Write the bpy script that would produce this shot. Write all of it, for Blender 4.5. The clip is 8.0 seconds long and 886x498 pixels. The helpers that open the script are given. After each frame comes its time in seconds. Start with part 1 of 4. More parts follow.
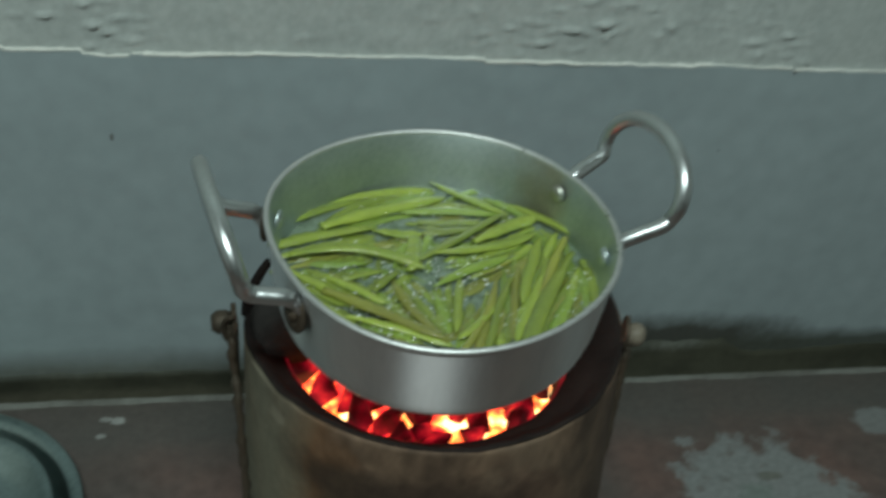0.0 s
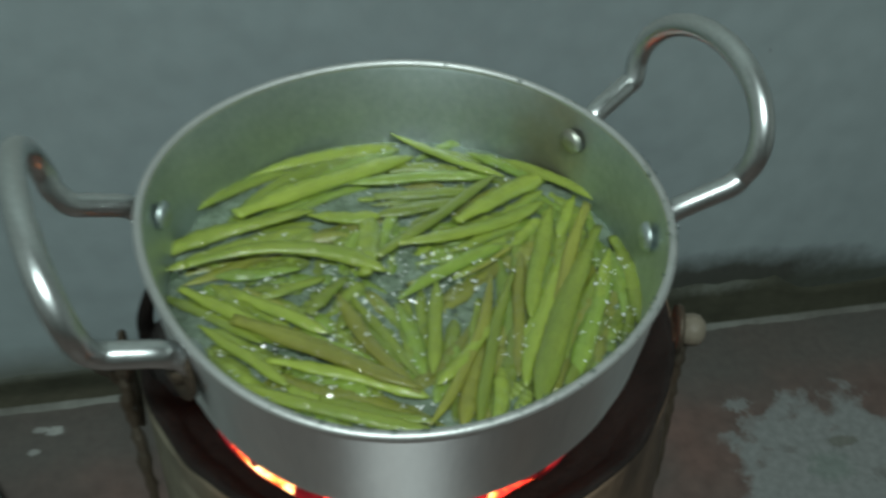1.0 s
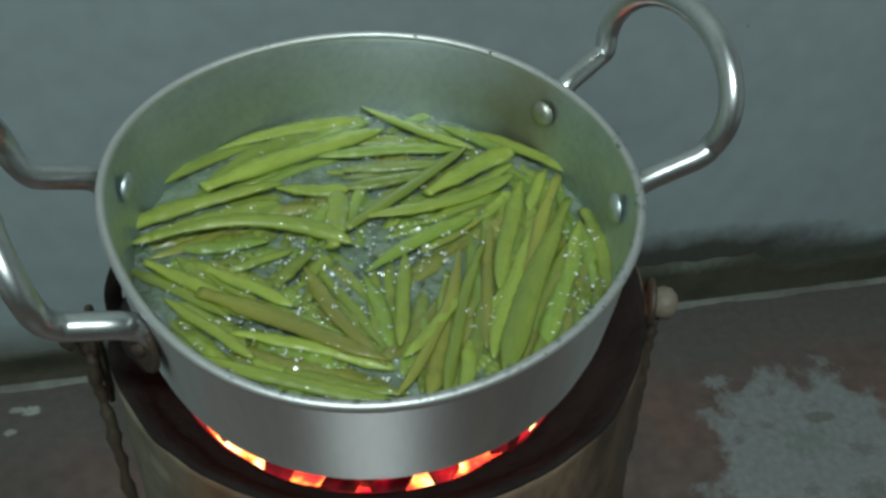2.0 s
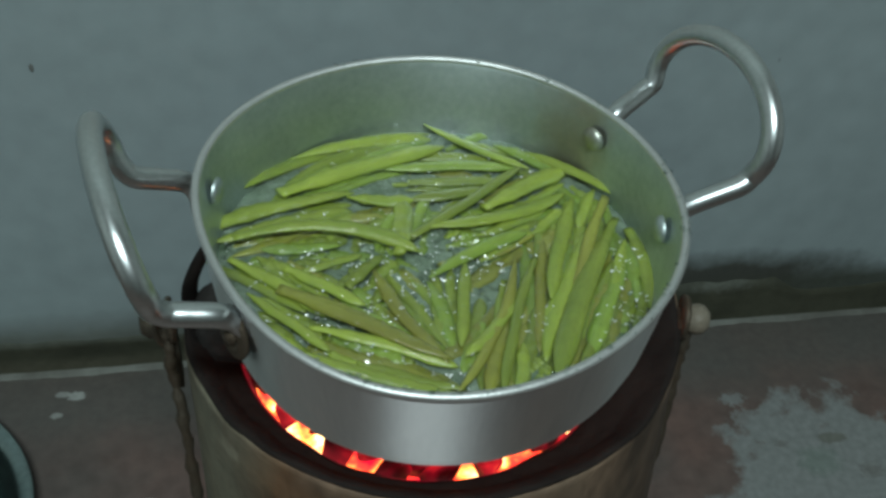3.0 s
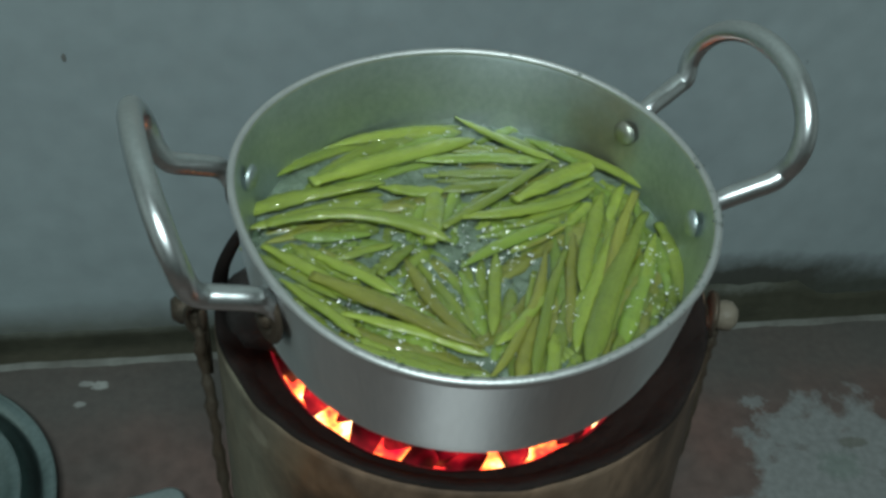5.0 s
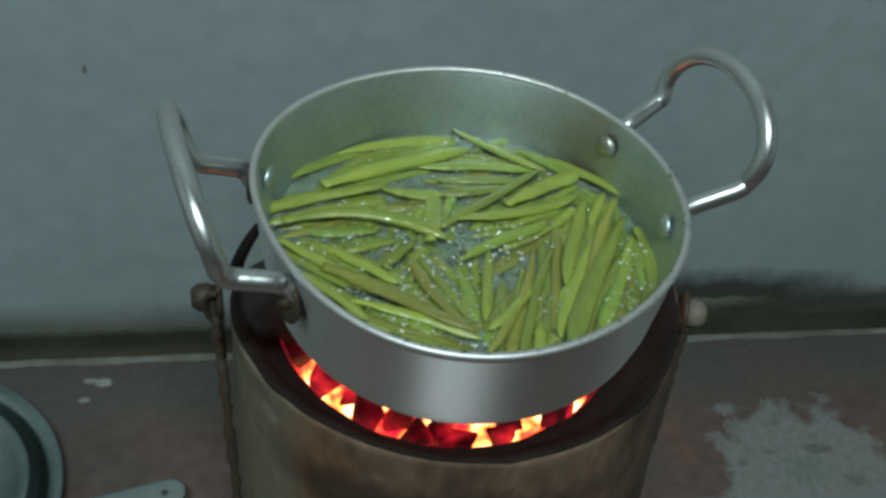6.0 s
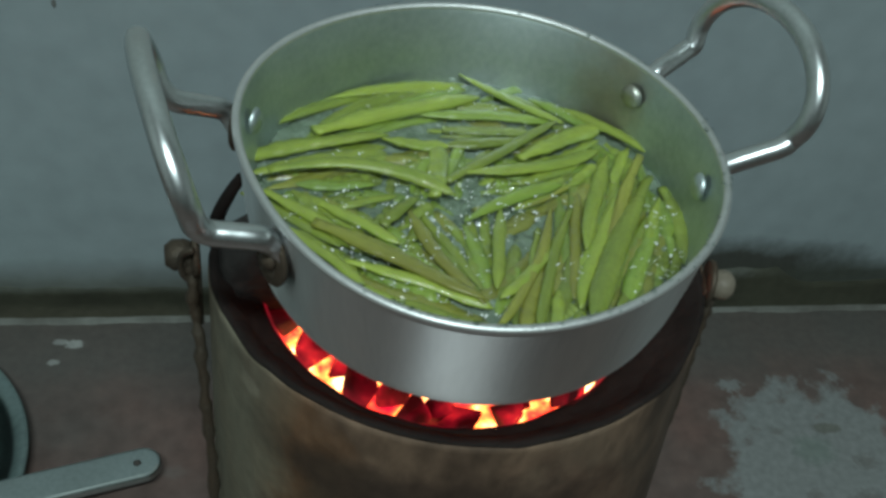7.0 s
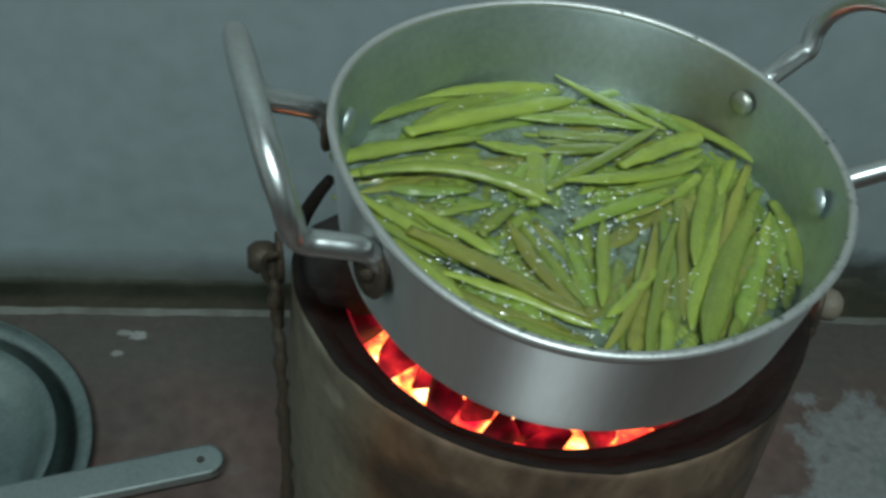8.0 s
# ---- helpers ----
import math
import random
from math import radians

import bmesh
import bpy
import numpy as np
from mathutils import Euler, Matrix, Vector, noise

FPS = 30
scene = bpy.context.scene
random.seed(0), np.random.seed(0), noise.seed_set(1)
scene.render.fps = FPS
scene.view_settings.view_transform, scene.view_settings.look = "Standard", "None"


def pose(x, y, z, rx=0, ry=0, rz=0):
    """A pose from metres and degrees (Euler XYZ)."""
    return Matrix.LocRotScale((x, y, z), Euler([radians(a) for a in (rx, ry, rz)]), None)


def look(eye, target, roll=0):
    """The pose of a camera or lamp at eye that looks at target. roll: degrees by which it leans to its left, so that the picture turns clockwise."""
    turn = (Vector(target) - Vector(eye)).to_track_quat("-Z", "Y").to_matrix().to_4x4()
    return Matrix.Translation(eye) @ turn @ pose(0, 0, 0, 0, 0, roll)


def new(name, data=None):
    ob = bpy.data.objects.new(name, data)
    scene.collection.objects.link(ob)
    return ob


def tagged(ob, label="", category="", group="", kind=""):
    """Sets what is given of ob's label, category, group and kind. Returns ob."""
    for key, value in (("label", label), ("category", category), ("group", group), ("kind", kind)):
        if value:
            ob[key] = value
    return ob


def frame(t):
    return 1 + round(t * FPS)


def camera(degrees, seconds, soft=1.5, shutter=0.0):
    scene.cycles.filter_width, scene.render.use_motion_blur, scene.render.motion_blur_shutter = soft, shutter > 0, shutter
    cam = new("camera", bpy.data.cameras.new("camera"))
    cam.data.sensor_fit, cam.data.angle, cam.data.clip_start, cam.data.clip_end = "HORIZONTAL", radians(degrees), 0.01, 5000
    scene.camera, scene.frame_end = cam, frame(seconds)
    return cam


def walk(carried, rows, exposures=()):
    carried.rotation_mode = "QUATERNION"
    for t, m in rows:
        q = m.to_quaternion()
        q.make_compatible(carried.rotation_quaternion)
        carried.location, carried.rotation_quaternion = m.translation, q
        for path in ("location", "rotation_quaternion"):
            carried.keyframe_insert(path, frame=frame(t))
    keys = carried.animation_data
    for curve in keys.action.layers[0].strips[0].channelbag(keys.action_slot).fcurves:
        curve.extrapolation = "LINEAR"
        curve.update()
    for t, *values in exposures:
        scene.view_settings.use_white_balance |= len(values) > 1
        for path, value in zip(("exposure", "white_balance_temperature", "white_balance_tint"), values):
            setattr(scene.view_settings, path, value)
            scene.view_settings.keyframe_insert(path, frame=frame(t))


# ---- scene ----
cam = camera(48.4, 8.0, soft=3.0, shutter=0.4)
PATH = [
    (0, (-0.1078, -0.4825, 0.8074), (0.1780, 0.6877, -0.0865), 7.43),
    (0.5, (-0.0929, -0.3966, 0.7634), (0.1045, 0.7113, -0.2283), 3.19),
    (1, (-0.0481, -0.3073, 0.7186), (0.2103, 0.7746, -0.2877), 3.31),
    (1.2, (-0.0393, -0.2948, 0.7052), (0.2440, 0.7484, -0.3347), 4.22),
    (2.3, (-0.0413, -0.3144, 0.7186), (0.2285, 0.7500, -0.3010), 3.90),
    (2.5, (-0.0453, -0.3161, 0.7226), (0.2241, 0.7460, -0.3019), 4.29),
    (3, (-0.0691, -0.3329, 0.7382), (0.1925, 0.7407, -0.2762), 5.90),
    (3.5, (-0.0713, -0.3338, 0.7417), (0.1578, 0.7072, -0.3137), 5.54),
    (4, (-0.0693, -0.3257, 0.7344), (0.1668, 0.7043, -0.3302), 5.58),
    (4.5, (-0.0708, -0.3278, 0.7358), (0.1532, 0.7551, -0.2777), 5.44),
    (4.7, (-0.0718, -0.3285, 0.7338), (0.1625, 0.7510, -0.2800), 5.64),
    (5.8, (-0.0945, -0.3793, 0.7518), (0.1500, 0.7125, -0.2400), 7.10),
    (6, (-0.0940, -0.3823, 0.7578), (0.1730, 0.7183, -0.2257), 7.87),
    (6.5, (-0.0945, -0.3688, 0.7563), (0.1822, 0.7634, -0.1879), 8.82),
    (7, (-0.0933, -0.3421, 0.7167), (0.1955, 0.7198, -0.3026), 10.24),
    (7.5, (-0.0957, -0.3211, 0.6971), (0.1600, 0.7485, -0.3229), 9.68),
    (8, (-0.1128, -0.3172, 0.7051), (0.1111, 0.7415, -0.3337), 9.63),
]
walk(cam, [(t, look(eye, target, roll)) for t, eye, target, roll in PATH],
     exposures=[(0.0, 0.0, 6720, 7), (1.0, -0.02, 6700, 7), (2.5, -0.02, 6500, 8), (4.0, 0.0, 6450, 8), (8.0, 0.0, 6420, 7)])

# ---- light ----
world = bpy.data.worlds.new("room_air")
scene.world = world
world.use_nodes = True
world.node_tree.nodes["Background"].inputs[0].default_value = (0.55, 0.62, 0.62, 1)
world.node_tree.nodes["Background"].inputs[1].default_value = 0.05

lamp_data = bpy.data.lights.new("tube_glow", "AREA")
lamp_data.shape, lamp_data.size, lamp_data.size_y = "RECTANGLE", 0.58, 0.10
lamp_data.energy, lamp_data.color = 25.0, (0.82, 0.98, 0.99)
lamp = new("tube_glow", lamp_data)
LAMP = Vector((-0.18, -0.98, 1.95))
lamp.matrix_world = look(LAMP, LAMP + Vector((0.05, 0.75, -1.2)))


# ---- materials ----
def material(name, colour, rough, metal=0.0, second=None, scale=20.0, fine=200.0, bump=0.0, depth=0.002, stretch=(1, 1, 1),
             amount=0.5, rough_var=0.1, coat=0.0, spec=0.5, per_object=0.0, transmission=0.0, ior=1.45, sss=0.0, brushed=0.0, grit=0.22):
    """A surface with variation at two scales, in metres of the object's own space."""
    m = bpy.data.materials.new(name)
    m.use_nodes = True
    n, l = m.node_tree.nodes, m.node_tree.links
    p = n["Principled BSDF"]
    tc = n.new("ShaderNodeTexCoord")
    mp = n.new("ShaderNodeMapping")
    mp.inputs["Scale"].default_value = stretch
    l.new(tc.outputs["Object"], mp.inputs["Vector"])
    big, small = n.new("ShaderNodeTexNoise"), n.new("ShaderNodeTexNoise")
    for node, s, d in ((big, scale, 4.0), (small, fine, 3.0)):
        node.inputs["Scale"].default_value = s
        node.inputs["Detail"].default_value = d
        l.new(mp.outputs["Vector"], node.inputs["Vector"])
    mix = n.new("ShaderNodeMix")
    mix.data_type = "RGBA"
    second = second or tuple(c * 0.6 for c in colour)
    mix.inputs["A"].default_value, mix.inputs["B"].default_value = (*colour, 1), (*second, 1)
    ramp = n.new("ShaderNodeMapRange")
    ramp.inputs["From Min"].default_value, ramp.inputs["From Max"].default_value = 0.35, 0.68
    ramp.inputs["To Max"].default_value = amount
    l.new(big.outputs["Fac"], ramp.inputs["Value"])
    l.new(ramp.outputs["Result"], mix.inputs["Factor"])
    grain = n.new("ShaderNodeMix")
    grain.data_type, grain.blend_type = "RGBA", "OVERLAY"
    grain.inputs["Factor"].default_value = grit
    l.new(mix.outputs["Result"], grain.inputs["A"])
    l.new(small.outputs["Fac"], grain.inputs["B"])
    out = grain.outputs["Result"]
    if per_object:
        info, hsv = n.new("ShaderNodeObjectInfo"), n.new("ShaderNodeHueSaturation")
        span = n.new("ShaderNodeMapRange")
        span.inputs["To Min"].default_value, span.inputs["To Max"].default_value = 1 - per_object, 1 + per_object
        l.new(info.outputs["Random"], span.inputs["Value"])
        l.new(span.outputs["Result"], hsv.inputs["Value"])
        l.new(out, hsv.inputs["Color"])
        out = hsv.outputs["Color"]
    l.new(out, p.inputs["Base Color"])
    rr = n.new("ShaderNodeMapRange")
    rr.inputs["To Min"].default_value, rr.inputs["To Max"].default_value = max(0.02, rough - rough_var), min(1, rough + rough_var)
    l.new(big.outputs["Fac"], rr.inputs["Value"])
    l.new(rr.outputs["Result"], p.inputs["Roughness"])
    p.inputs["Metallic"].default_value = metal
    p.inputs["Coat Weight"].default_value = coat
    p.inputs["Coat Roughness"].default_value = 0.09
    p.inputs["Specular IOR Level"].default_value = spec
    p.inputs["Transmission Weight"].default_value = transmission
    p.inputs["IOR"].default_value = ior
    if sss:
        p.inputs["Subsurface Weight"].default_value = sss
        p.inputs["Subsurface Radius"].default_value = (0.004, 0.005, 0.001)
        p.inputs["Subsurface Scale"].default_value = 0.5
    if brushed:
        turn = n.new("ShaderNodeTangent")
        turn.direction_type, turn.axis = "RADIAL", "Z"
        l.new(turn.outputs["Tangent"], p.inputs["Tangent"])
        p.inputs["Anisotropic"].default_value = brushed
        p.inputs["Anisotropic Rotation"].default_value = 0.25
    if bump:
        b, add = n.new("ShaderNodeBump"), n.new("ShaderNodeMath")
        add.operation = "ADD"
        l.new(big.outputs["Fac"], add.inputs[0])
        l.new(small.outputs["Fac"], add.inputs[1])
        b.inputs["Strength"].default_value, b.inputs["Distance"].default_value = bump, depth
        l.new(add.outputs[0], b.inputs["Height"])
        l.new(b.outputs["Normal"], p.inputs["Normal"])
    return m


def ellipse_mask(m, cx, cy, rx, ry, ragged, scale, soft=0.12, plane="XY"):
    """A ragged-edged blot on a flat surface: 1 inside, 0 outside."""
    n, l = m.node_tree.nodes, m.node_tree.links
    tc = n.new("ShaderNodeTexCoord")
    noise_tex = n.new("ShaderNodeTexNoise")
    noise_tex.inputs["Scale"].default_value, noise_tex.inputs["Detail"].default_value = scale, 9.0
    noise_tex.inputs["Roughness"].default_value = 0.62
    l.new(tc.outputs["Object"], noise_tex.inputs["Vector"])
    sub = n.new("ShaderNodeVectorMath")
    sub.operation = "SUBTRACT"
    sub.inputs[1].default_value = (cx, cy, 0) if plane == "XY" else (cx, 0, cy)
    l.new(tc.outputs["Object"], sub.inputs[0])
    mul = n.new("ShaderNodeVectorMath")
    mul.operation = "MULTIPLY"
    mul.inputs[1].default_value = (1 / rx, 1 / ry, 0) if plane == "XY" else (1 / rx, 0, 1 / ry)
    l.new(sub.outputs[0], mul.inputs[0])
    length = n.new("ShaderNodeVectorMath")
    length.operation = "LENGTH"
    l.new(mul.outputs[0], length.inputs[0])
    jag = n.new("ShaderNodeMath")
    jag.operation = "MULTIPLY_ADD"
    jag.inputs[1].default_value = ragged
    l.new(noise_tex.outputs["Fac"], jag.inputs[0])
    l.new(length.outputs["Value"], jag.inputs[2])
    edge = n.new("ShaderNodeMapRange")
    edge.inputs["From Min"].default_value = 1 + ragged * 0.5 - soft
    edge.inputs["From Max"].default_value = 1 + ragged * 0.5 + soft
    edge.inputs["To Min"].default_value, edge.inputs["To Max"].default_value = 1, 0
    l.new(jag.outputs[0], edge.inputs["Value"])
    return edge.outputs["Result"]


def overlay(m, mask, colour, amount=1.0):
    """Lay a colour over what feeds the base colour, where the mask says."""
    n, l = m.node_tree.nodes, m.node_tree.links
    p = n["Principled BSDF"]
    before = p.inputs["Base Color"].links[0].from_socket
    mix = n.new("ShaderNodeMix")
    mix.data_type = "RGBA"
    scaled = n.new("ShaderNodeMath")
    scaled.operation = "MULTIPLY"
    scaled.inputs[1].default_value = amount
    l.new(mask, scaled.inputs[0])
    l.new(scaled.outputs[0], mix.inputs["Factor"])
    l.new(before, mix.inputs["A"])
    mottle, tone, at = n.new("ShaderNodeTexNoise"), n.new("ShaderNodeMix"), n.new("ShaderNodeTexCoord")
    mottle.inputs["Scale"].default_value, mottle.inputs["Detail"].default_value = 130.0, 6.0
    l.new(at.outputs["Object"], mottle.inputs["Vector"])
    tone.data_type = "RGBA"
    tone.inputs["A"].default_value, tone.inputs["B"].default_value = (*(c * 0.62 for c in colour), 1), (*(c * 1.3 for c in colour), 1)
    l.new(mottle.outputs["Fac"], tone.inputs["Factor"])
    l.new(tone.outputs["Result"], mix.inputs["B"])
    l.new(mix.outputs["Result"], p.inputs["Base Color"])


def glowing(name, stops, crust, strength, scale):
    """Charcoal that gives off light through the cracks of a dark crust; stops: where and how it glows."""
    m = bpy.data.materials.new(name)
    m.use_nodes = True
    n, l = m.node_tree.nodes, m.node_tree.links
    p = n["Principled BSDF"]
    tc, tex, ramp = n.new("ShaderNodeTexCoord"), n.new("ShaderNodeTexNoise"), n.new("ShaderNodeValToRGB")
    tex.inputs["Scale"].default_value, tex.inputs["Detail"].default_value = scale, 3.0
    l.new(tc.outputs["Object"], tex.inputs["Vector"])
    l.new(tex.outputs["Fac"], ramp.inputs["Fac"])
    ramp.color_ramp.elements[0].position, ramp.color_ramp.elements[0].color = stops[0][0], (*stops[0][1], 1)
    ramp.color_ramp.elements[1].position, ramp.color_ramp.elements[1].color = stops[-1][0], (*stops[-1][1], 1)
    for at, colour in stops[1:-1]:
        ramp.color_ramp.elements.new(at).color = (*colour, 1)
    l.new(ramp.outputs["Color"], p.inputs["Emission Color"])
    p.inputs["Emission Strength"].default_value = strength
    p.inputs["Base Color"].default_value = (*crust, 1)
    p.inputs["Roughness"].default_value = 0.9
    return m


PAINT = material("blue_grey_wall_paint", (0.314, 0.374, 0.386), 0.6, second=(0.262, 0.313, 0.328), scale=4, fine=50, bump=0.035, depth=0.0015, amount=0.55, grit=0.12)
PLASTER = material("rough_grey_plaster", (0.44, 0.475, 0.455), 0.75, second=(0.37, 0.405, 0.39), scale=22, fine=130, bump=0.14, depth=0.002, amount=0.8)
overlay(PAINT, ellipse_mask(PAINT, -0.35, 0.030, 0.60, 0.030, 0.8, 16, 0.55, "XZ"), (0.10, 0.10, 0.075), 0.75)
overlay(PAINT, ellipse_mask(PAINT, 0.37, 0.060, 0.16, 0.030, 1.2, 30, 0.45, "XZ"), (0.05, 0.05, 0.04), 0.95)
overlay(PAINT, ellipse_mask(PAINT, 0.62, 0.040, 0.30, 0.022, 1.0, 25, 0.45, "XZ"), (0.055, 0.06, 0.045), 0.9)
# bare cement made near-white: the ledge's highlight is put into the colour
LIP = material("lit_cement_edge", (0.72, 0.73, 0.68), 0.8, second=(0.5, 0.5, 0.46), scale=30, fine=200, bump=0.4)
GRIME = material("sooty_cement", (0.070, 0.070, 0.050), 0.85, second=(0.035, 0.036, 0.026), scale=12, fine=90, bump=0.6, amount=0.9, spec=0.1)
overlay(GRIME, ellipse_mask(GRIME, 0.385, 0.055, 0.030, 0.009, 3.0, 140, 0.6, "XZ"), (0.17, 0.18, 0.16), 0.5)
overlay(GRIME, ellipse_mask(GRIME, -0.30, 0.052, 0.50, 0.012, 0.9, 30, 0.7, "XZ"), (0.17, 0.185, 0.165), 0.75)
overlay(GRIME, ellipse_mask(GRIME, -0.30, 0.006, 0.50, 0.009, 0.8, 40, 0.6, "XZ"), (0.105, 0.098, 0.072), 0.6)
CHIP = material("chipped_plaster", (0.17, 0.18, 0.17), 0.8, second=(0.10, 0.10, 0.095), scale=200, fine=600)
FLOOR = material("red_oxide_cement", (0.138, 0.086, 0.073), 0.50, second=(0.094, 0.078, 0.070), grit=0.45, scale=9, fine=60, bump=0.35, depth=0.001, amount=0.9)
CHALK = (0.218, 0.228, 0.223)
overlay(FLOOR, ellipse_mask(FLOOR, 0.10, 0.315, 3.0, 0.085, 0.5, 11, 0.3), (0.098, 0.096, 0.088), 0.75)
overlay(FLOOR, ellipse_mask(FLOOR, 0.430, 0.089, 0.104, 0.112, 1.5, 26, 0.09), CHALK, 0.95)
overlay(FLOOR, ellipse_mask(FLOOR, 0.56, 0.014, 0.12, 0.10, 1.5, 26, 0.09), CHALK, 0.85)
for px, py, pr in ((0.405, 0.084, 0.005), (0.470, 0.116, 0.007), (0.455, 0.074, 0.010), (0.395, 0.154, 0.004), (0.430, 0.054, 0.007)):
    overlay(FLOOR, ellipse_mask(FLOOR, px, py, pr * 1.5, pr, 3.0, 260, 0.5), (0.13, 0.12, 0.11), 0.6)
overlay(FLOOR, ellipse_mask(FLOOR, 0.448, 0.155, 0.014, 0.006, 1.6, 180), (0.14, 0.14, 0.12), 0.9)
overlay(FLOOR, ellipse_mask(FLOOR, 0.424, 0.131, 0.019, 0.015, 2.2, 130, 0.3), (0.17, 0.20, 0.18), 0.8)
overlay(FLOOR, ellipse_mask(FLOOR, 0.368, 0.210, 0.012, 0.007, 3.0, 220, 0.3), CHALK, 0.8)
overlay(FLOOR, ellipse_mask(FLOOR, 0.372, 0.186, 0.013, 0.011, 3.4, 220, 0.3), CHALK, 0.7)
overlay(FLOOR, ellipse_mask(FLOOR, 0.625, 0.226, 0.035, 0.022, 1.0, 45), CHALK, 0.8)
overlay(FLOOR, ellipse_mask(FLOOR, -0.250, 0.281, 0.0075, 0.005, 1.8, 220), (0.36, 0.37, 0.35), 0.9)
overlay(FLOOR, ellipse_mask(FLOOR, -0.262, 0.284, 0.008, 0.0035, 2.0, 220), (0.34, 0.35, 0.33), 0.7)
overlay(FLOOR, ellipse_mask(FLOOR, -0.266, 0.260, 0.005, 0.0035, 1.8, 240), (0.34, 0.35, 0.33), 0.75)
overlay(FLOOR, ellipse_mask(FLOOR, -0.155, 0.139, 0.010, 0.006, 1.6, 160, 0.4), (0.2, 0.2, 0.19), 0.2)
CEIL = material("whitewash", (0.72, 0.74, 0.72), 0.8, scale=3, fine=40, second=(0.62, 0.64, 0.62))
# upright light and dark bands in this colour stand in for streaked reflections
ALUMINIUM = material("worn_aluminium_sheen", (0.84, 0.84, 0.84), 0.36, 1.0, second=(0.62, 0.62, 0.63), scale=30, fine=420, bump=0.06, depth=0.0003, stretch=(1, 1, 0.08), amount=0.8, rough_var=0.10, brushed=0.97)
INNER = material("cooked_aluminium", (0.57, 0.64, 0.64), 0.46, 1.0, second=(0.42, 0.49, 0.47), scale=22, fine=300, bump=0.12, depth=0.0004, amount=0.8, rough_var=0.08, brushed=0.4)
overlay(INNER, ellipse_mask(INNER, 0.074, 0.062, 0.022, 0.018, 1.2, 60, 0.5), (0.42, 0.33, 0.18), 0.6)
RIM = material("bright_aluminium_edge", (0.74, 0.75, 0.74), 0.52, 1.0, second=(0.58, 0.59, 0.58), scale=80, fine=600, bump=0.25, depth=0.0005, rough_var=0.08)
STEEL = material("polished_tube", (0.58, 0.61, 0.61), 0.33, 1.0, second=(0.52, 0.54, 0.54), scale=60, fine=500, bump=0.05, depth=0.0003, rough_var=0.07)
DULL = material("brushed_steel", (0.52, 0.58, 0.57), 0.30, 1.0, second=(0.40, 0.45, 0.44), scale=30, fine=300, bump=0.06, depth=0.0003, rough_var=0.08)
TRAY_STEEL = material("stained_tray_steel", (0.42, 0.51, 0.495), 0.36, 1.0, second=(0.24, 0.30, 0.29), scale=24, fine=260, bump=0.08, depth=0.0003, rough_var=0.10, amount=0.8)
SOOT_METAL = material("sooty_iron", (0.085, 0.072, 0.055), 0.6, 0.6, second=(0.10, 0.06, 0.035), scale=70, fine=400, bump=0.6, depth=0.001)
TIN = material("rusty_tin", (0.165, 0.108, 0.072), 0.66, 0.0, second=(0.058, 0.038, 0.027), spec=0.3, scale=24, fine=120, bump=0.7, depth=0.0014, stretch=(1, 1, 0.5), amount=1.0, grit=0.7)
overlay(TIN, ellipse_mask(TIN, -0.085, 0.285, 0.025, 0.065, 1.4, 30, 0.3, "XZ"), (0.19, 0.085, 0.032), 0.65)
overlay(TIN, ellipse_mask(TIN, -0.03, 0.255, 0.045, 0.03, 1.6, 30, 0.3, "XZ"), (0.05, 0.045, 0.03), 0.7)
overlay(TIN, ellipse_mask(TIN, 0.055, 0.10, 0.05, 0.25, 1.6, 14, 0.5, "XZ"), (0.19, 0.15, 0.11), 0.5)
overlay(TIN, ellipse_mask(TIN, -0.075, 0.20, 0.012, 0.10, 1.5, 25, 0.4, "XZ"), (0.06, 0.065, 0.045), 0.6)
overlay(TIN, ellipse_mask(TIN, 0.078, 0.262, 0.004, 0.011, 0.8, 90, 0.3, "XZ"), (0.025, 0.022, 0.016), 0.85)
overlay(TIN, ellipse_mask(TIN, 0.02, 0.285, 0.022, 0.003, 1.2, 70, 0.4, "XZ"), (0.07, 0.04, 0.025), 0.7)
overlay(TIN, ellipse_mask(TIN, -0.070, 0.312, 0.035, 0.020, 2.2, 45, 0.5, "XZ"), (0.045, 0.036, 0.026), 0.75)
overlay(TIN, ellipse_mask(TIN, -0.111, 0.338, 0.004, 0.006, 1.4, 120, 0.3, "XZ"), (0.38, 0.33, 0.25), 0.7)
overlay(TIN, ellipse_mask(TIN, 0.0, 0.250, 0.10, 0.05, 3.0, 38, 0.8, "XZ"), (0.075, 0.050, 0.034), 0.6)
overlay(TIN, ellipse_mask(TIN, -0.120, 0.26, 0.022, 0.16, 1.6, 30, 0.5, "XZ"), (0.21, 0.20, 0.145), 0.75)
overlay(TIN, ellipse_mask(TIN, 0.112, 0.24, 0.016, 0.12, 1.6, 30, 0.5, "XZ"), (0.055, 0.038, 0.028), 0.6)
overlay(TIN, ellipse_mask(TIN, 0.035, 0.22, 0.050, 0.085, 2.4, 34, 0.6, "XZ"), (0.115, 0.052, 0.034), 0.6)
overlay(TIN, ellipse_mask(TIN, -0.055, 0.16, 0.040, 0.090, 2.4, 40, 0.5, "XZ"), (0.085, 0.060, 0.040), 0.6)
overlay(TIN, ellipse_mask(TIN, -0.015, 0.315, 0.070, 0.016, 2.6, 60, 0.6, "XZ"), (0.040, 0.026, 0.020), 0.7)
overlay(TIN, ellipse_mask(TIN, -0.098, 0.205, 0.004, 0.012, 1.6, 90, 0.4, "XZ"), (0.26, 0.235, 0.175), 0.6)
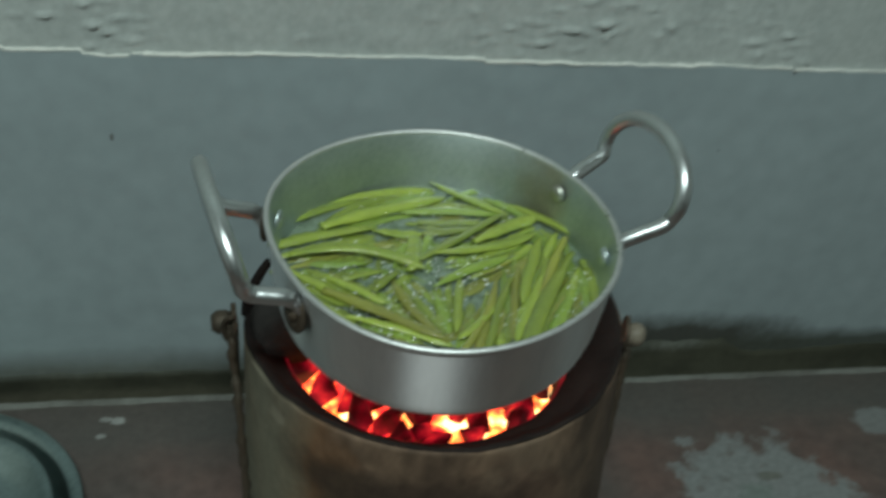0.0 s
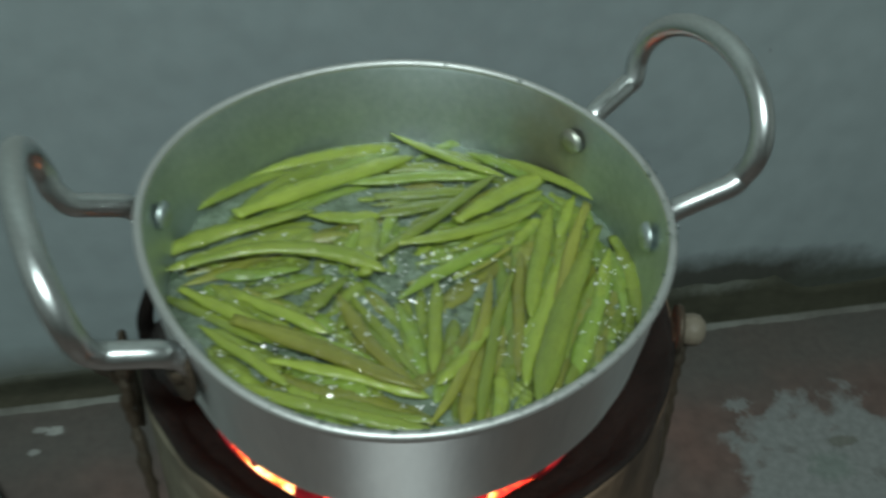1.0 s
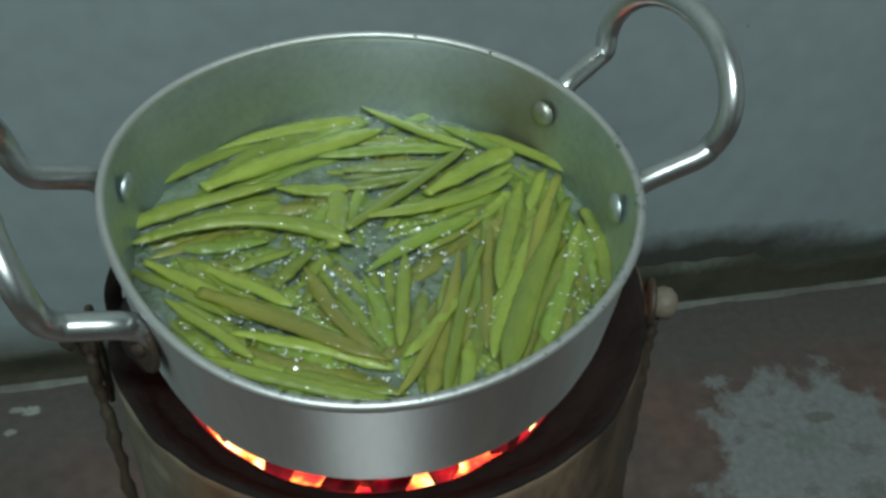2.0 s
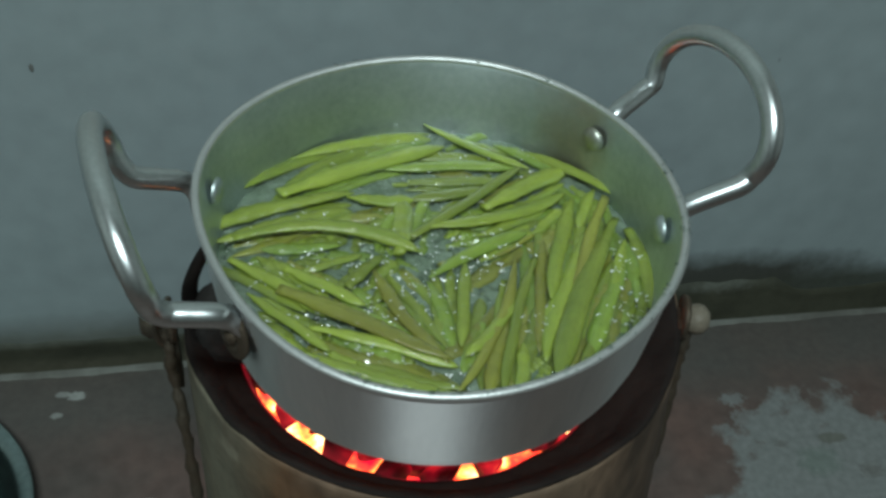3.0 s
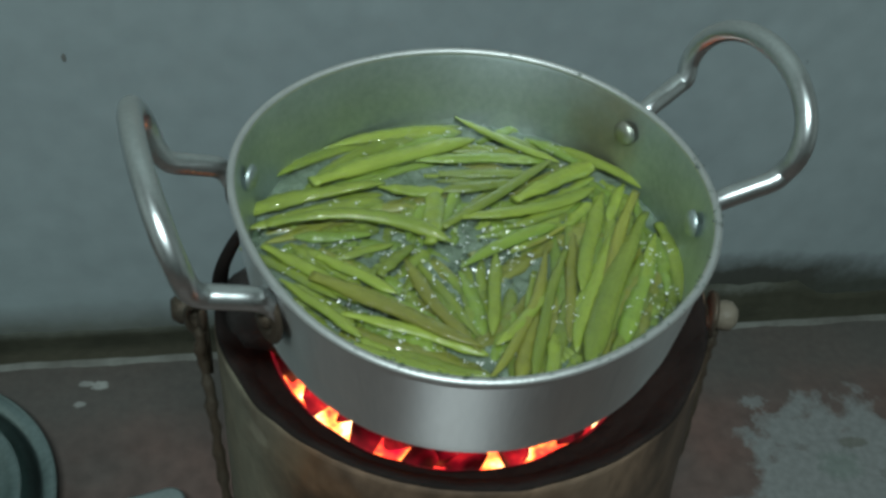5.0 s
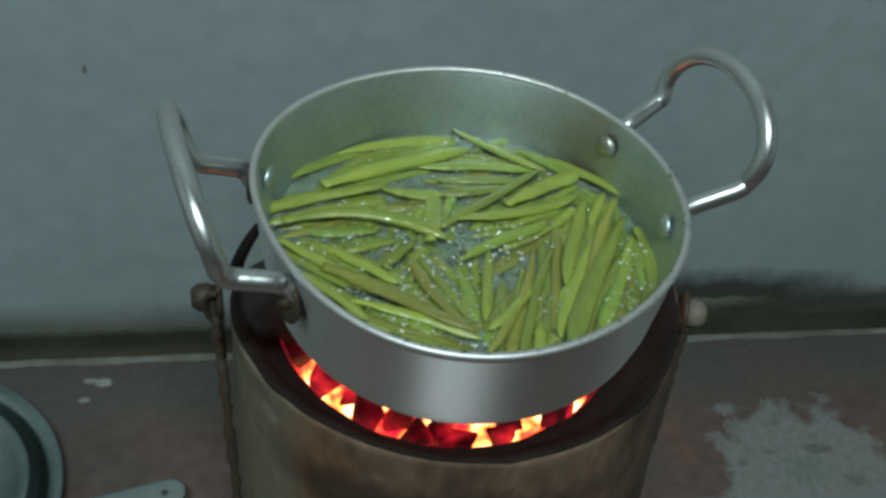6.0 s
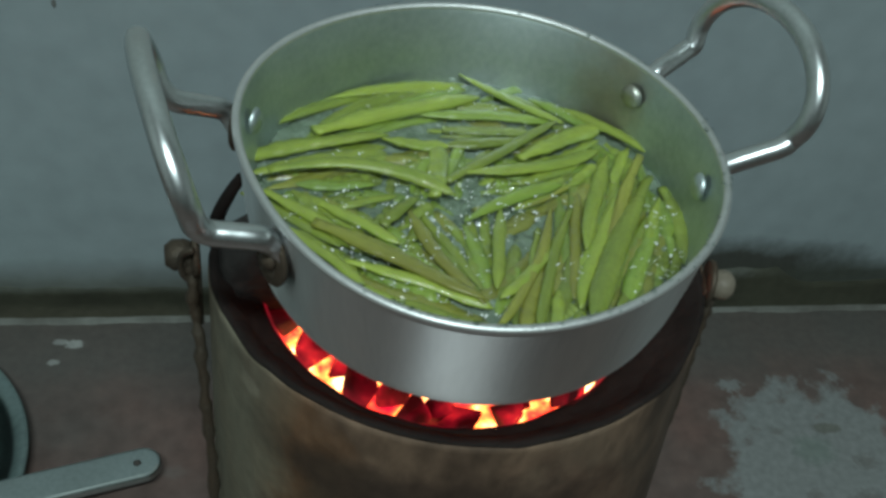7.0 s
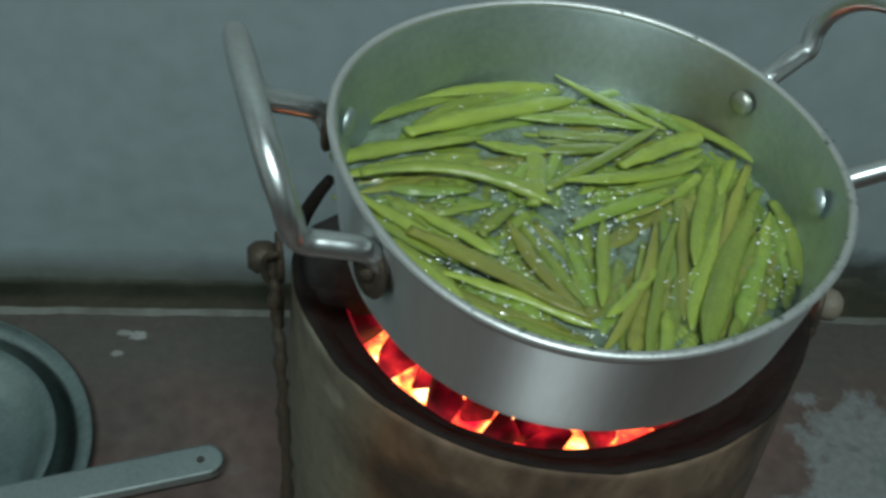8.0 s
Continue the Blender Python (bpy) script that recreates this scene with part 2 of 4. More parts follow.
CLAY = material("sooty_clay", (0.017, 0.014, 0.013), 0.92, second=(0.028, 0.022, 0.020), scale=25, fine=160, bump=0.8, depth=0.002, amount=0.8, spec=0.08)
ASHY = material("ashy_clay", (0.058, 0.053, 0.050), 0.9, second=(0.020, 0.018, 0.017), scale=30, fine=160, bump=0.8, depth=0.002, amount=0.8, spec=0.1)
WOOD = material("pale_wood", (0.17, 0.145, 0.11), 0.6, second=(0.12, 0.09, 0.06), scale=80, fine=300, bump=0.3)
BEAN = material("boiled_bean_skin", (0.272, 0.332, 0.050), 0.38, second=(0.172, 0.236, 0.036), scale=110, fine=420, stretch=(0.22, 1, 1), grit=0.35, bump=0.34, depth=0.0008, amount=0.9, coat=0.6, per_object=0.30, sss=0.12)
OLIVE = material("olive_bean_skin", (0.275, 0.288, 0.048), 0.38, second=(0.188, 0.180, 0.033), scale=110, fine=420, stretch=(0.22, 1, 1), grit=0.35, bump=0.34, depth=0.0008, amount=0.9, coat=0.55, per_object=0.18, sss=0.12)
FRESH = material("bright_bean_skin", (0.240, 0.325, 0.052), 0.36, second=(0.160, 0.250, 0.043), scale=110, fine=420, stretch=(0.22, 1, 1), grit=0.35, bump=0.34, depth=0.0008, amount=0.9, coat=0.6, per_object=0.15, sss=0.12)
WATER = material("cloudy_cooking_water", (0.38, 0.47, 0.37), 0.10, second=(0.15, 0.22, 0.13), scale=70, fine=300, bump=0.7, depth=0.003, amount=0.9, rough_var=0.04, transmission=0.35, ior=1.33, spec=0.8)


def wet(m):
    """A rippled film of water over a surface: the coat has small waves of its own."""
    n, l = m.node_tree.nodes, m.node_tree.links
    p = n["Principled BSDF"]
    tc, tex, b = n.new("ShaderNodeTexCoord"), n.new("ShaderNodeTexNoise"), n.new("ShaderNodeBump")
    tex.inputs["Scale"].default_value, tex.inputs["Detail"].default_value = 330.0, 2.0
    l.new(tc.outputs["Object"], tex.inputs["Vector"])
    b.inputs["Strength"].default_value, b.inputs["Distance"].default_value = 0.9, 0.0016
    l.new(tex.outputs["Fac"], b.inputs["Height"])
    l.new(b.outputs["Normal"], p.inputs["Coat Normal"])
    p.inputs["Coat Weight"].default_value = 1.0
    p.inputs["Coat Roughness"].default_value = 0.05
    p.inputs["Coat IOR"].default_value = 1.45


for skin in (BEAN, OLIVE, FRESH):
    wet(skin)
FOAM = bpy.data.materials.new("bubble_film")
FOAM.use_nodes = True
_n, _l = FOAM.node_tree.nodes, FOAM.node_tree.links
_n.remove(_n["Principled BSDF"])
_clear, _gloss, _mix, _fres = _n.new("ShaderNodeBsdfTransparent"), _n.new("ShaderNodeBsdfGlossy"), _n.new("ShaderNodeMixShader"), _n.new("ShaderNodeFresnel")
_clear.inputs["Color"].default_value = (0.93, 0.97, 0.95, 1)
_gloss.inputs["Roughness"].default_value = 0.10
_fres.inputs["IOR"].default_value = 1.4
_l.new(_fres.outputs[0], _mix.inputs[0])
_l.new(_clear.outputs[0], _mix.inputs[1])
_l.new(_gloss.outputs[0], _mix.inputs[2])
_l.new(_mix.outputs[0], _n["Material Output"].inputs["Surface"])
FILM = bpy.data.materials.new("clear_water_film")
FILM.use_nodes = True
_n, _l = FILM.node_tree.nodes, FILM.node_tree.links
_n.remove(_n["Principled BSDF"])
_clear, _gloss, _mix = _n.new("ShaderNodeBsdfTransparent"), _n.new("ShaderNodeBsdfGlossy"), _n.new("ShaderNodeMixShader")
_clear.inputs["Color"].default_value = (0.99, 1.0, 0.985, 1)
_gloss.inputs["Roughness"].default_value = 0.15
_mix.inputs[0].default_value = 0.065
_l.new(_clear.outputs[0], _mix.inputs[1])
_l.new(_gloss.outputs[0], _mix.inputs[2])
_l.new(_mix.outputs[0], _n["Material Output"].inputs["Surface"])
# near-white so that the flecks carry the water's glints as well as froth
GLINT_FLECKS = material("white_glint_flecks", (0.95, 0.97, 0.96), 0.28, second=(0.88, 0.93, 0.91), scale=300, fine=900, amount=0.5, spec=1.0, ior=1.8)
EMBER = glowing("ember_bed", ((0.36, (0.22, 0.002, 0.010)), (0.46, (0.60, 0.028, 0.014)), (0.55, (1.0, 0.22, 0.04)), (0.65, (1.0, 0.62, 0.26))), (0.05, 0.02, 0.01), 5.0, 55)
COAL = glowing("glowing_charcoal", ((0.42, (0.012, 0.0001, 0.0005)), (0.54, (0.07, 0.0006, 0.003)), (0.66, (0.30, 0.006, 0.010)), (0.78, (0.9, 0.18, 0.03))), (0.014, 0.011, 0.011), 2.6, 40)
# emission that stands in for the coals' red halo on the clay
HALO = glowing("fire_halo", ((0.36, (0.05, 0.0004, 0.0030)), (0.50, (0.16, 0.0016, 0.0090)), (0.62, (0.42, 0.010, 0.020))), (0.03, 0.02, 0.018), 1.0, 38)


# ---- building helpers ----
def finish(bm, name, mat, smooth=True):
    me = bpy.data.meshes.new(name)
    bm.to_mesh(me)
    bm.free()
    me.materials.append(mat)
    if smooth:
        me.shade_smooth()
    return me


def part(name, bm, mat, parent, label="", smooth=True):
    ob = new(name, finish(bm, name, mat, smooth))
    ob.parent = parent
    return tagged(ob, label=label)


def thing(name, bm, mat, label, category, group="", kind="", smooth=True):
    return tagged(new(name, finish(bm, name, mat, smooth)), label, category, group, kind)


def empty(name, m, label, category, group="", kind=""):
    ob = new(name)
    ob.matrix_world = m
    ob.empty_display_size = 0.02
    return tagged(ob, label, category, group, kind)


def box(x0, y0, z0, x1, y1, z1, bevel=0.0, bm=None):
    bm = bm or bmesh.new()
    made = bmesh.ops.create_cube(bm, size=1.0, matrix=Matrix.Translation(((x0 + x1) / 2, (y0 + y1) / 2, (z0 + z1) / 2)) @ Matrix.Diagonal((x1 - x0, y1 - y0, z1 - z0, 1)))
    if bevel:
        edges = list({e for v in made["verts"] for e in v.link_edges})
        bmesh.ops.bevel(bm, geom=edges, offset=bevel, segments=2, affect="EDGES", profile=0.5)
    return bm


def lathe(profile, segments=96, wobble=0.0, lobes=3, seed=0.0, bm=None):
    """Spin a profile of (radius, height) round z. wobble: a share of the radius by which it is out of true."""
    bm = bm or bmesh.new()
    rings = []
    for r, z in profile:
        if r < 1e-6:
            rings.append([bm.verts.new((0, 0, z))])
            continue
        ring = []
        for i in range(segments):
            a = 2 * math.pi * i / segments
            rr = r * (1 + wobble * math.sin(lobes * a + seed) + 0.5 * wobble * math.sin((lobes + 2) * a + 2.1 * seed))
            ring.append(bm.verts.new((rr * math.cos(a), rr * math.sin(a), z)))
        rings.append(ring)
    for a, b in zip(rings, rings[1:]):
        for i in range(segments):
            j = (i + 1) % segments
            if len(a) == 1 and len(b) == 1:
                break
            if len(a) == 1:
                bm.faces.new((a[0], b[j], b[i]))
            elif len(b) == 1:
                bm.faces.new((a[i], a[j], b[0]))
            else:
                bm.faces.new((a[i], a[j], b[j], b[i]))
    bmesh.ops.recalc_face_normals(bm, faces=bm.faces)
    return bm


def glide(points, steps=8):
    """A smooth path through the points."""
    pts = [Vector(p) for p in points]
    pts = [2 * pts[0] - pts[1]] + pts + [2 * pts[-1] - pts[-2]]
    out = []
    for i in range(1, len(pts) - 2):
        a, b, c, d = pts[i - 1:i + 3]
        for s in range(steps):
            t = s / steps
            out.append(0.5 * (2 * b + (c - a) * t + (2 * a - 5 * b + 4 * c - d) * t * t + (3 * b - a - 3 * c + d) * t ** 3))
    out.append(pts[-2])
    return out


def tube(path, radius, segments=14, bm=None, flat=None):
    """Sweep a round bar along a path; radius is a number or a function of 0..1; flat gives (wide, thin) shares in 0..1."""
    bm = bm or bmesh.new()
    pts = [Vector(p) for p in path]
    side = None
    rings = []
    for i, p in enumerate(pts):
        way = (pts[min(i + 1, len(pts) - 1)] - pts[max(i - 1, 0)]).normalized()
        if side is None:
            side = way.cross(Vector((0, 0, 1)))
            side = side.normalized() if side.length > 1e-4 else Vector((1, 0, 0))
        side = (side - way * side.dot(way)).normalized()
        up = side.cross(way)
        u = i / (len(pts) - 1)
        r = radius(u) if callable(radius) else radius
        w, h = flat(u) if flat else (1, 1)
        rings.append([bm.verts.new(p + r * (w * math.cos(a) * side + h * math.sin(a) * up)) for a in (2 * math.pi * k / segments for k in range(segments))])
    for a, b in zip(rings, rings[1:]):
        for k in range(segments):
            bm.faces.new((a[k], a[(k + 1) % segments], b[(k + 1) % segments], b[k]))
    bm.faces.new(rings[0][::-1])
    bm.faces.new(rings[-1])
    if len(rings) > 5:
        bmesh.ops.recalc_face_normals(bm, faces=bm.faces)
    return bm


def dome(radius, height, m, bm=None, segments=16):
    """A rivet's rounded head, standing on its local z = 0."""
    bm = bm or bmesh.new()
    made = lathe([(radius, 0), (radius * 0.97, height * 0.35), (radius * 0.75, height * 0.75), (radius * 0.4, height * 0.96), (0, height)], segments)
    made.transform(m)
    me = bpy.data.meshes.new("tmp")
    made.to_mesh(me)
    made.free()
    bm.from_mesh(me)
    bpy.data.meshes.remove(me)
    return bm


# ---- room ----
WALL_Y = 0.315
floor_bm = bmesh.new()
bmesh.ops.create_grid(floor_bm, x_segments=2, y_segments=2, size=1.7, matrix=Matrix.Translation((0.1, -1.30, 0)))
bmesh.ops.extrude_face_region(floor_bm, geom=floor_bm.faces[:])
for v in floor_bm.verts[:9]:
    v.co.z = -0.12
bmesh.ops.recalc_face_normals(floor_bm, faces=floor_bm.faces)
floor_ob = thing("floor", floor_bm, FLOOR, "worn dark red cement floor with chalky patches", "floor", kind="structure", smooth=False)

wall_bm = box(-1.6, WALL_Y + 0.012, -0.1, 1.8, WALL_Y + 0.20, 2.62)
wall_north = thing("wall_north", wall_bm, PLASTER, "blue-grey painted wall with rough plaster above a ledge", "wall", kind="structure", smooth=False)


def dado_top(x):
    return 0.4128 + 0.0022 * noise.cell(Vector((x * 9.7, 4, 0))) + 0.0006 * math.sin(9 * x + 1) + 0.0016 * (noise.noise(Vector((x * 14, 3.1, 0)))) + (0.004 if x < -0.245 else 0) + 0.0012 * noise.noise(Vector((x * 60, 9, 0)))


# lower coat of plaster, standing proud of the wall, with a ragged top
dado = bmesh.new()
NX, NZ = 420, 60
X0, X1 = -0.9, 1.2
cols = []
for i in range(NX + 1):
    x = X0 + (X1 - X0) * i / NX
    top = dado_top(x)
    col = []
    for k in range(NZ + 1):
        z = -0.02 + (top + 0.02) * k / NZ
        y = WALL_Y + 0.0016 * noise.noise(Vector((x * 9, z * 9, 1))) + 0.0006 * noise.noise(Vector((x * 40, z * 40, 5)))
        col.append(dado.verts.new((x, y, z)))
    cols.append(col)
for a, b in zip(cols, cols[1:]):
    for k in range(NZ):
        dado.faces.new((a[k], b[k], b[k + 1], a[k + 1]))
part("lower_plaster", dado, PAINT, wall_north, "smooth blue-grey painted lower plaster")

# its broken upper edge, coloured paler for the light the ledge catches
lip = bmesh.new()
rows = []
for i in range(NX * 2 + 1):
    x = X0 + (X1 - X0) * i / (NX * 2)
    top = dado_top(x)
    thick = 0.0010 + 0.0013 * max(0, noise.noise(Vector((x * 22, 0, 7)))) + 0.0006 * noise.noise(Vector((x * 90, 0, 3)))
    thick *= 0.45 + 0.8 * noise.cell(Vector((x * 15.3, 8, 0)))
    if -0.245 < x < -0.20:
        thick *= 0.35
    rows.append([lip.verts.new((x, y, z)) for y, z in ((WALL_Y + 0.002, top - 0.0022), (WALL_Y - 0.0006 - thick * 0.4, top - 0.0012), (WALL_Y - 0.0003, top + thick * 0.3), (WALL_Y + 0.0015, top + thick), (WALL_Y + 0.006, top + thick + 0.0004))])
for a, b in zip(rows, rows[1:]):
    for k in range(4):
        lip.faces.new((a[k], b[k], b[k + 1], a[k + 1]))
part("plaster_edge", lip, LIP, wall_north, "broken cement edge, coloured pale for the light its ledge catches")

# rough coat above the ledge
upper = bmesh.new()
cols = []
UX, UZ = 420, 130
for i in range(UX + 1):
    x = X0 + (X1 - X0) * i / UX
    col = []
    for k in range(UZ + 1):
        z = 0.405 + 0.36 * k / UZ
        lump = noise.fractal(Vector((x * 26, z * 42, 2)), 1.0, 2.0, 4)
        near = math.exp(-((z - 0.44) / 0.045) ** 2)
        ridge = max(0, noise.noise(Vector((x * 85 + 3, z * 150, 8))) - 0.22) * max(0, noise.noise(Vector((x * 11, z * 12, 2))) + 0.15)
        col.append(upper.verts.new((x, WALL_Y + 0.0028 - 0.0004 * lump - near * 0.024 * ridge, z)))
    cols.append(col)
for a, b in zip(cols, cols[1:]):
    for k in range(UZ):
        upper.faces.new((a[k], b[k], b[k + 1], a[k + 1]))
part("upper_plaster", upper, PLASTER, wall_north, "lumpy rough upper plaster")

# small knocks and specks on the wall
for x, z, w, h in ((-0.228, 0.330, 0.0035, 0.005), (0.360, 0.319, 0.002, 0.006), (0.452, 0.4205, 0.0035, 0.0035), (0.415, 0.4085, 0.0022, 0.003), (0.118, 0.458, 0.005, 0.004)):
    speck = dome(1, 0.25, pose(x, WALL_Y + (0.001 if z < 0.41 else 0.006), z, 90, 0, 20) @ Matrix.Diagonal((w, h, 0.004, 1)), segments=9)
    part("chip", speck, CHIP, wall_north, "dark chip")


# ragged sooty skirting along the foot of the wall
def skirting_top(x):
    edge = 0.040 + 0.006 * noise.noise(Vector((x * 7, 1, 4))) + 0.003 * noise.noise(Vector((x * 40, 2, 4)))
    if 0.22 < x < 0.47:
        edge += 0.024 * min(1, (x - 0.22) / 0.04, (0.47 - x) / 0.03) * (0.8 + 0.5 * noise.noise(Vector((x * 30, 5, 1))))
    return edge


base_bm = bmesh.new()
cols = []
for i in range(601):
    x = X0 + (X1 - X0) * i / 600
    top = skirting_top(x)
    bulge = 0.0014 + 0.0006 * noise.noise(Vector((x * 25, 0, 0)))
    cols.append([base_bm.verts.new((x, y, z)) for y, z in ((WALL_Y - bulge - 0.002, -0.004), (WALL_Y - bulge, top * 0.35), (WALL_Y - bulge * 0.8, top * 0.7), (WALL_Y - bulge * 0.8, top - 0.003), (WALL_Y + 0.0015, top))])
for a, b in zip(cols, cols[1:]):
    for k in range(4):
        base_bm.faces.new((a[k], b[k], b[k + 1], a[k + 1]))
thing("baseboard", base_bm, GRIME, "soot-dark crumbling cement skirting at the wall's foot", "skirting", kind="structure")

# pale worn edge where the floor meets the wall
edge_bm = bmesh.new()
cols = []
for i in range(601):
    x = X0 + (X1 - X0) * i / 600
    w = 0.006 + 0.0025 * noise.noise(Vector((x * 18, 7, 7))) + 0.0015 * noise.noise(Vector((x * 70, 7, 7)))
    h = 0.0022 + 0.001 * noise.noise(Vector((x * 30, 2, 9)))
    cols.append([edge_bm.verts.new((x, y, z)) for y, z in ((WALL_Y, h), (WALL_Y - 0.004 - w * 0.4, h), (WALL_Y - 0.005 - w, -0.001))])
for a, b in zip(cols, cols[1:]):
    for k in range(2):
        edge_bm.faces.new((a[k], b[k], b[k + 1], a[k + 1]))
TRIM = material("worn_cement_fillet", (0.19, 0.195, 0.175), 0.8, second=(0.10, 0.095, 0.082), scale=18, fine=150, bump=0.4, amount=0.9)
thing("trim", edge_bm, TRIM, "thin pale cement fillet between floor and wall", "fillet", kind="structure")

# unseen walls and ceiling, added and kept white to bounce the lamp's light
thing("wall_south", box(-1.6, -3.2, -0.1, 1.8, -3.0, 2.62), CEIL, "unseen plain white wall, added to close the room and bounce light", "wall", kind="structure", smooth=False)
thing("wall_west", box(-1.8, -3.2, -0.1, -1.6, 0.515, 2.62), CEIL, "unseen plain white wall, added to close the room and bounce light", "wall", kind="structure", smooth=False)
thing("wall_east", box(1.8, -3.2, -0.1, 2.0, 0.515, 2.62), CEIL, "unseen plain white wall, added to close the room and bounce light", "wall", kind="structure", smooth=False)
thing("ceiling", box(-1.8, -3.2, 2.62, 2.0, 0.515, 2.74), CEIL, "unseen plain white ceiling, added to close the room and bounce light", "ceiling", kind="structure", smooth=False)

# ---- charcoal stove ----
SX, SY = 0.0175, 0.0360
stove = empty("charcoal_stove", pose(SX, SY, 0), "rusty tin bucket stove with sooty clay lining and live coals", "stove")
def stove_true(bm, inner):
    """The bucket flares towards its foot and is dented and sunk behind one ear."""
    for v in bm.verts:
        r = math.hypot(v.co.x, v.co.y)
        if r > 0.085:
            a = math.atan2(v.co.y, v.co.x) % (2 * math.pi)
            up = max(0.0, min(1.0, (v.co.z - 0.12) / 0.24))
            back = math.exp(-((a - 2.62) / 0.42) ** 2)
            low = max(0.0, 0.355 - v.co.z) if r > inner else 0.0
            k = ((1.034 if r > inner else 1.0) + 0.45 * low) * (1 - up * 0.15 * back)
            v.co.x, v.co.y = v.co.x * k + 0.05 * low, v.co.y * k
            v.co.z -= 0.026 * up * back
    return bm


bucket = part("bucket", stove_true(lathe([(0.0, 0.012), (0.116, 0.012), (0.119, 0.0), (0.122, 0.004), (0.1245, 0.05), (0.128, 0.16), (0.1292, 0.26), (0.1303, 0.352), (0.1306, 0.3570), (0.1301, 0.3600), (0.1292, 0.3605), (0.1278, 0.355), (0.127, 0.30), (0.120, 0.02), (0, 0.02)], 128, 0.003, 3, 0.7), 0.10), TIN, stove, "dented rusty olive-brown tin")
lining = lathe([(0.1270, 0.30), (0.1276, 0.3575), (0.1299, 0.3604), (0.1294, 0.3622), (0.1262, 0.3606), (0.1195, 0.3550), (0.109, 0.3455), (0.1005, 0.3405), (0.0970, 0.3375), (0.0950, 0.331), (0.092, 0.31), (0.090, 0.26), (0.0, 0.255)], 160)
for v in lining.verts:
    if v.co.z > 0.26:
        d = Vector((v.co.x, v.co.y, 0)).normalized()
        if math.hypot(v.co.x, v.co.y) < 0.112:
            v.co += d * 0.0025 + Vector((-0.0040, -0.0070, 0))
        v.co += d * 0.0018 * noise.noise(v.co * 45) + Vector((0, 0, 0.0014 * noise.noise(v.co * 60 + Vector((3, 3, 3)))))
part("clay_lining", stove_true(lining, 0.112), CLAY, stove, "soot-black clay lining")


def pot_rest(angle):
    """A clay lug that carries the pan."""
    bm = box(0.088, -0.017, 0.330, 0.126, 0.017, 0.384, 0.006)
    bmesh.ops.subdivide_edges(bm, edges=bm.edges[:], cuts=2, use_grid_fill=True)
    for v in bm.verts:
        if v.co.z > 0.36:
            v.co.z -= max(0, v.co.x - 0.098) * 0.75
        v.co += 0.0015 * noise.noise_vector(v.co * 70 + Vector((angle, 0, 0)))
    bm.transform(pose(0, 0, 0, 0, 0, angle))
    return bm


for angle in (184, 18, 100):
    part("pot_rest", pot_rest(angle), ASHY if angle == 184 else CLAY, stove, "ash-dusted clay lug" if angle == 184 else "soot-black clay lug")

# pivots and the carrying handle that hangs down
LEFT_PIVOT, RIGHT_PIVOT = Vector((-0.124, 0.024, 0.3625)), Vector((0.1515, -0.002, 0.3635))
off = Vector((SX, SY, 0))
for pivot, kind in ((LEFT_PIVOT, "left"), (RIGHT_PIVOT, "right")):
    c = pivot - off
    out = Vector((c.x, c.y, 0)).normalized()
    az = math.degrees(math.atan2(out.y, out.x))
    ear = lathe([(0, -0.0015), (0.012, -0.0015), (0.0125, 0), (0.012, 0.0015), (0, 0.0015)], 24)
    ear.transform(Matrix.Translation(c - out * 0.004) @ pose(0, 0, 0, 0, 90, az))
    part("ear", ear, SOOT_METAL, stove, "sooty iron ear")
    strap = box(-0.008, -0.0015, -0.045, 0.008, 0.0015, 0.0, 0.001)
    strap.transform(Matrix.Translation(c - out * 0.005) @ pose(0, 0, 0, 0, 0, az + 90))
    part("ear_strap", strap, SOOT_METAL, stove, "rusted iron strap")
    if kind == "right":
        bolt = lathe([(0, -0.006), (0.0055, -0.006), (0.0078, -0.002), (0.0085, 0.001), (0.0078, 0.0045), (0.005, 0.0072), (0, 0.0082)], 20)
        bolt.transform(Matrix.Translation(c + out * 0.002) @ pose(0, 0, 0, 0, 90, az))
        part("bolt", bolt, WOOD, stove, "pale rounded peg")
    else:
        bolt = lathe([(0, -0.004), (0.006, -0.004), (0.008, 0.0), (0.008, 0.006), (0.005, 0.010), (0, 0.010)], 8)
        bolt.transform(Matrix.Translation(c + out * 0.001) @ pose(0, 0, 0, 0, 90, az))
        part("bolt", bolt, SOOT_METAL, stove, "blackened iron bolt")
        loop = tube(glide([c + Vector((0.004, -0.012, 0.014)), c + Vector((-0.001, -0.010, 0.010)), c + Vector((-0.003, -0.008, 0.002)), c + Vector((-0.002, -0.008, -0.006)), c + Vector((0.001, -0.008, -0.011))], 6), 0.0017, 8)
        part("wire_loop", loop, SOOT_METAL, stove, "bent sooty wire loop")
lp, rp = LEFT_PIVOT - off, RIGHT_PIVOT - off
bail_path = glide([lp + Vector((0.001, -0.003, 0.004)), lp + Vector((0.003, -0.012, -0.02)), lp + Vector((0.0065, -0.026, -0.06)), lp + Vector((0.010, -0.040, -0.12)), lp + Vector((0.014, -0.06, -0.19)), lp + Vector((0.05, -0.125, -0.245)),
                   (0.0, -0.148, 0.105), rp + Vector((-0.05, -0.098, -0.245)), rp + Vector((-0.012, -0.038, -0.19)), rp + Vector((-0.006, -0.022, -0.12)), rp + Vector((-0.003, -0.012, -0.06)), rp + Vector((-0.001, -0.004, -0.02)), rp + Vector((-0.001, 0.0, 0.003))], 10)
bail_path = [p + 0.0012 * noise.noise_vector(p * 90) for p in bail_path]
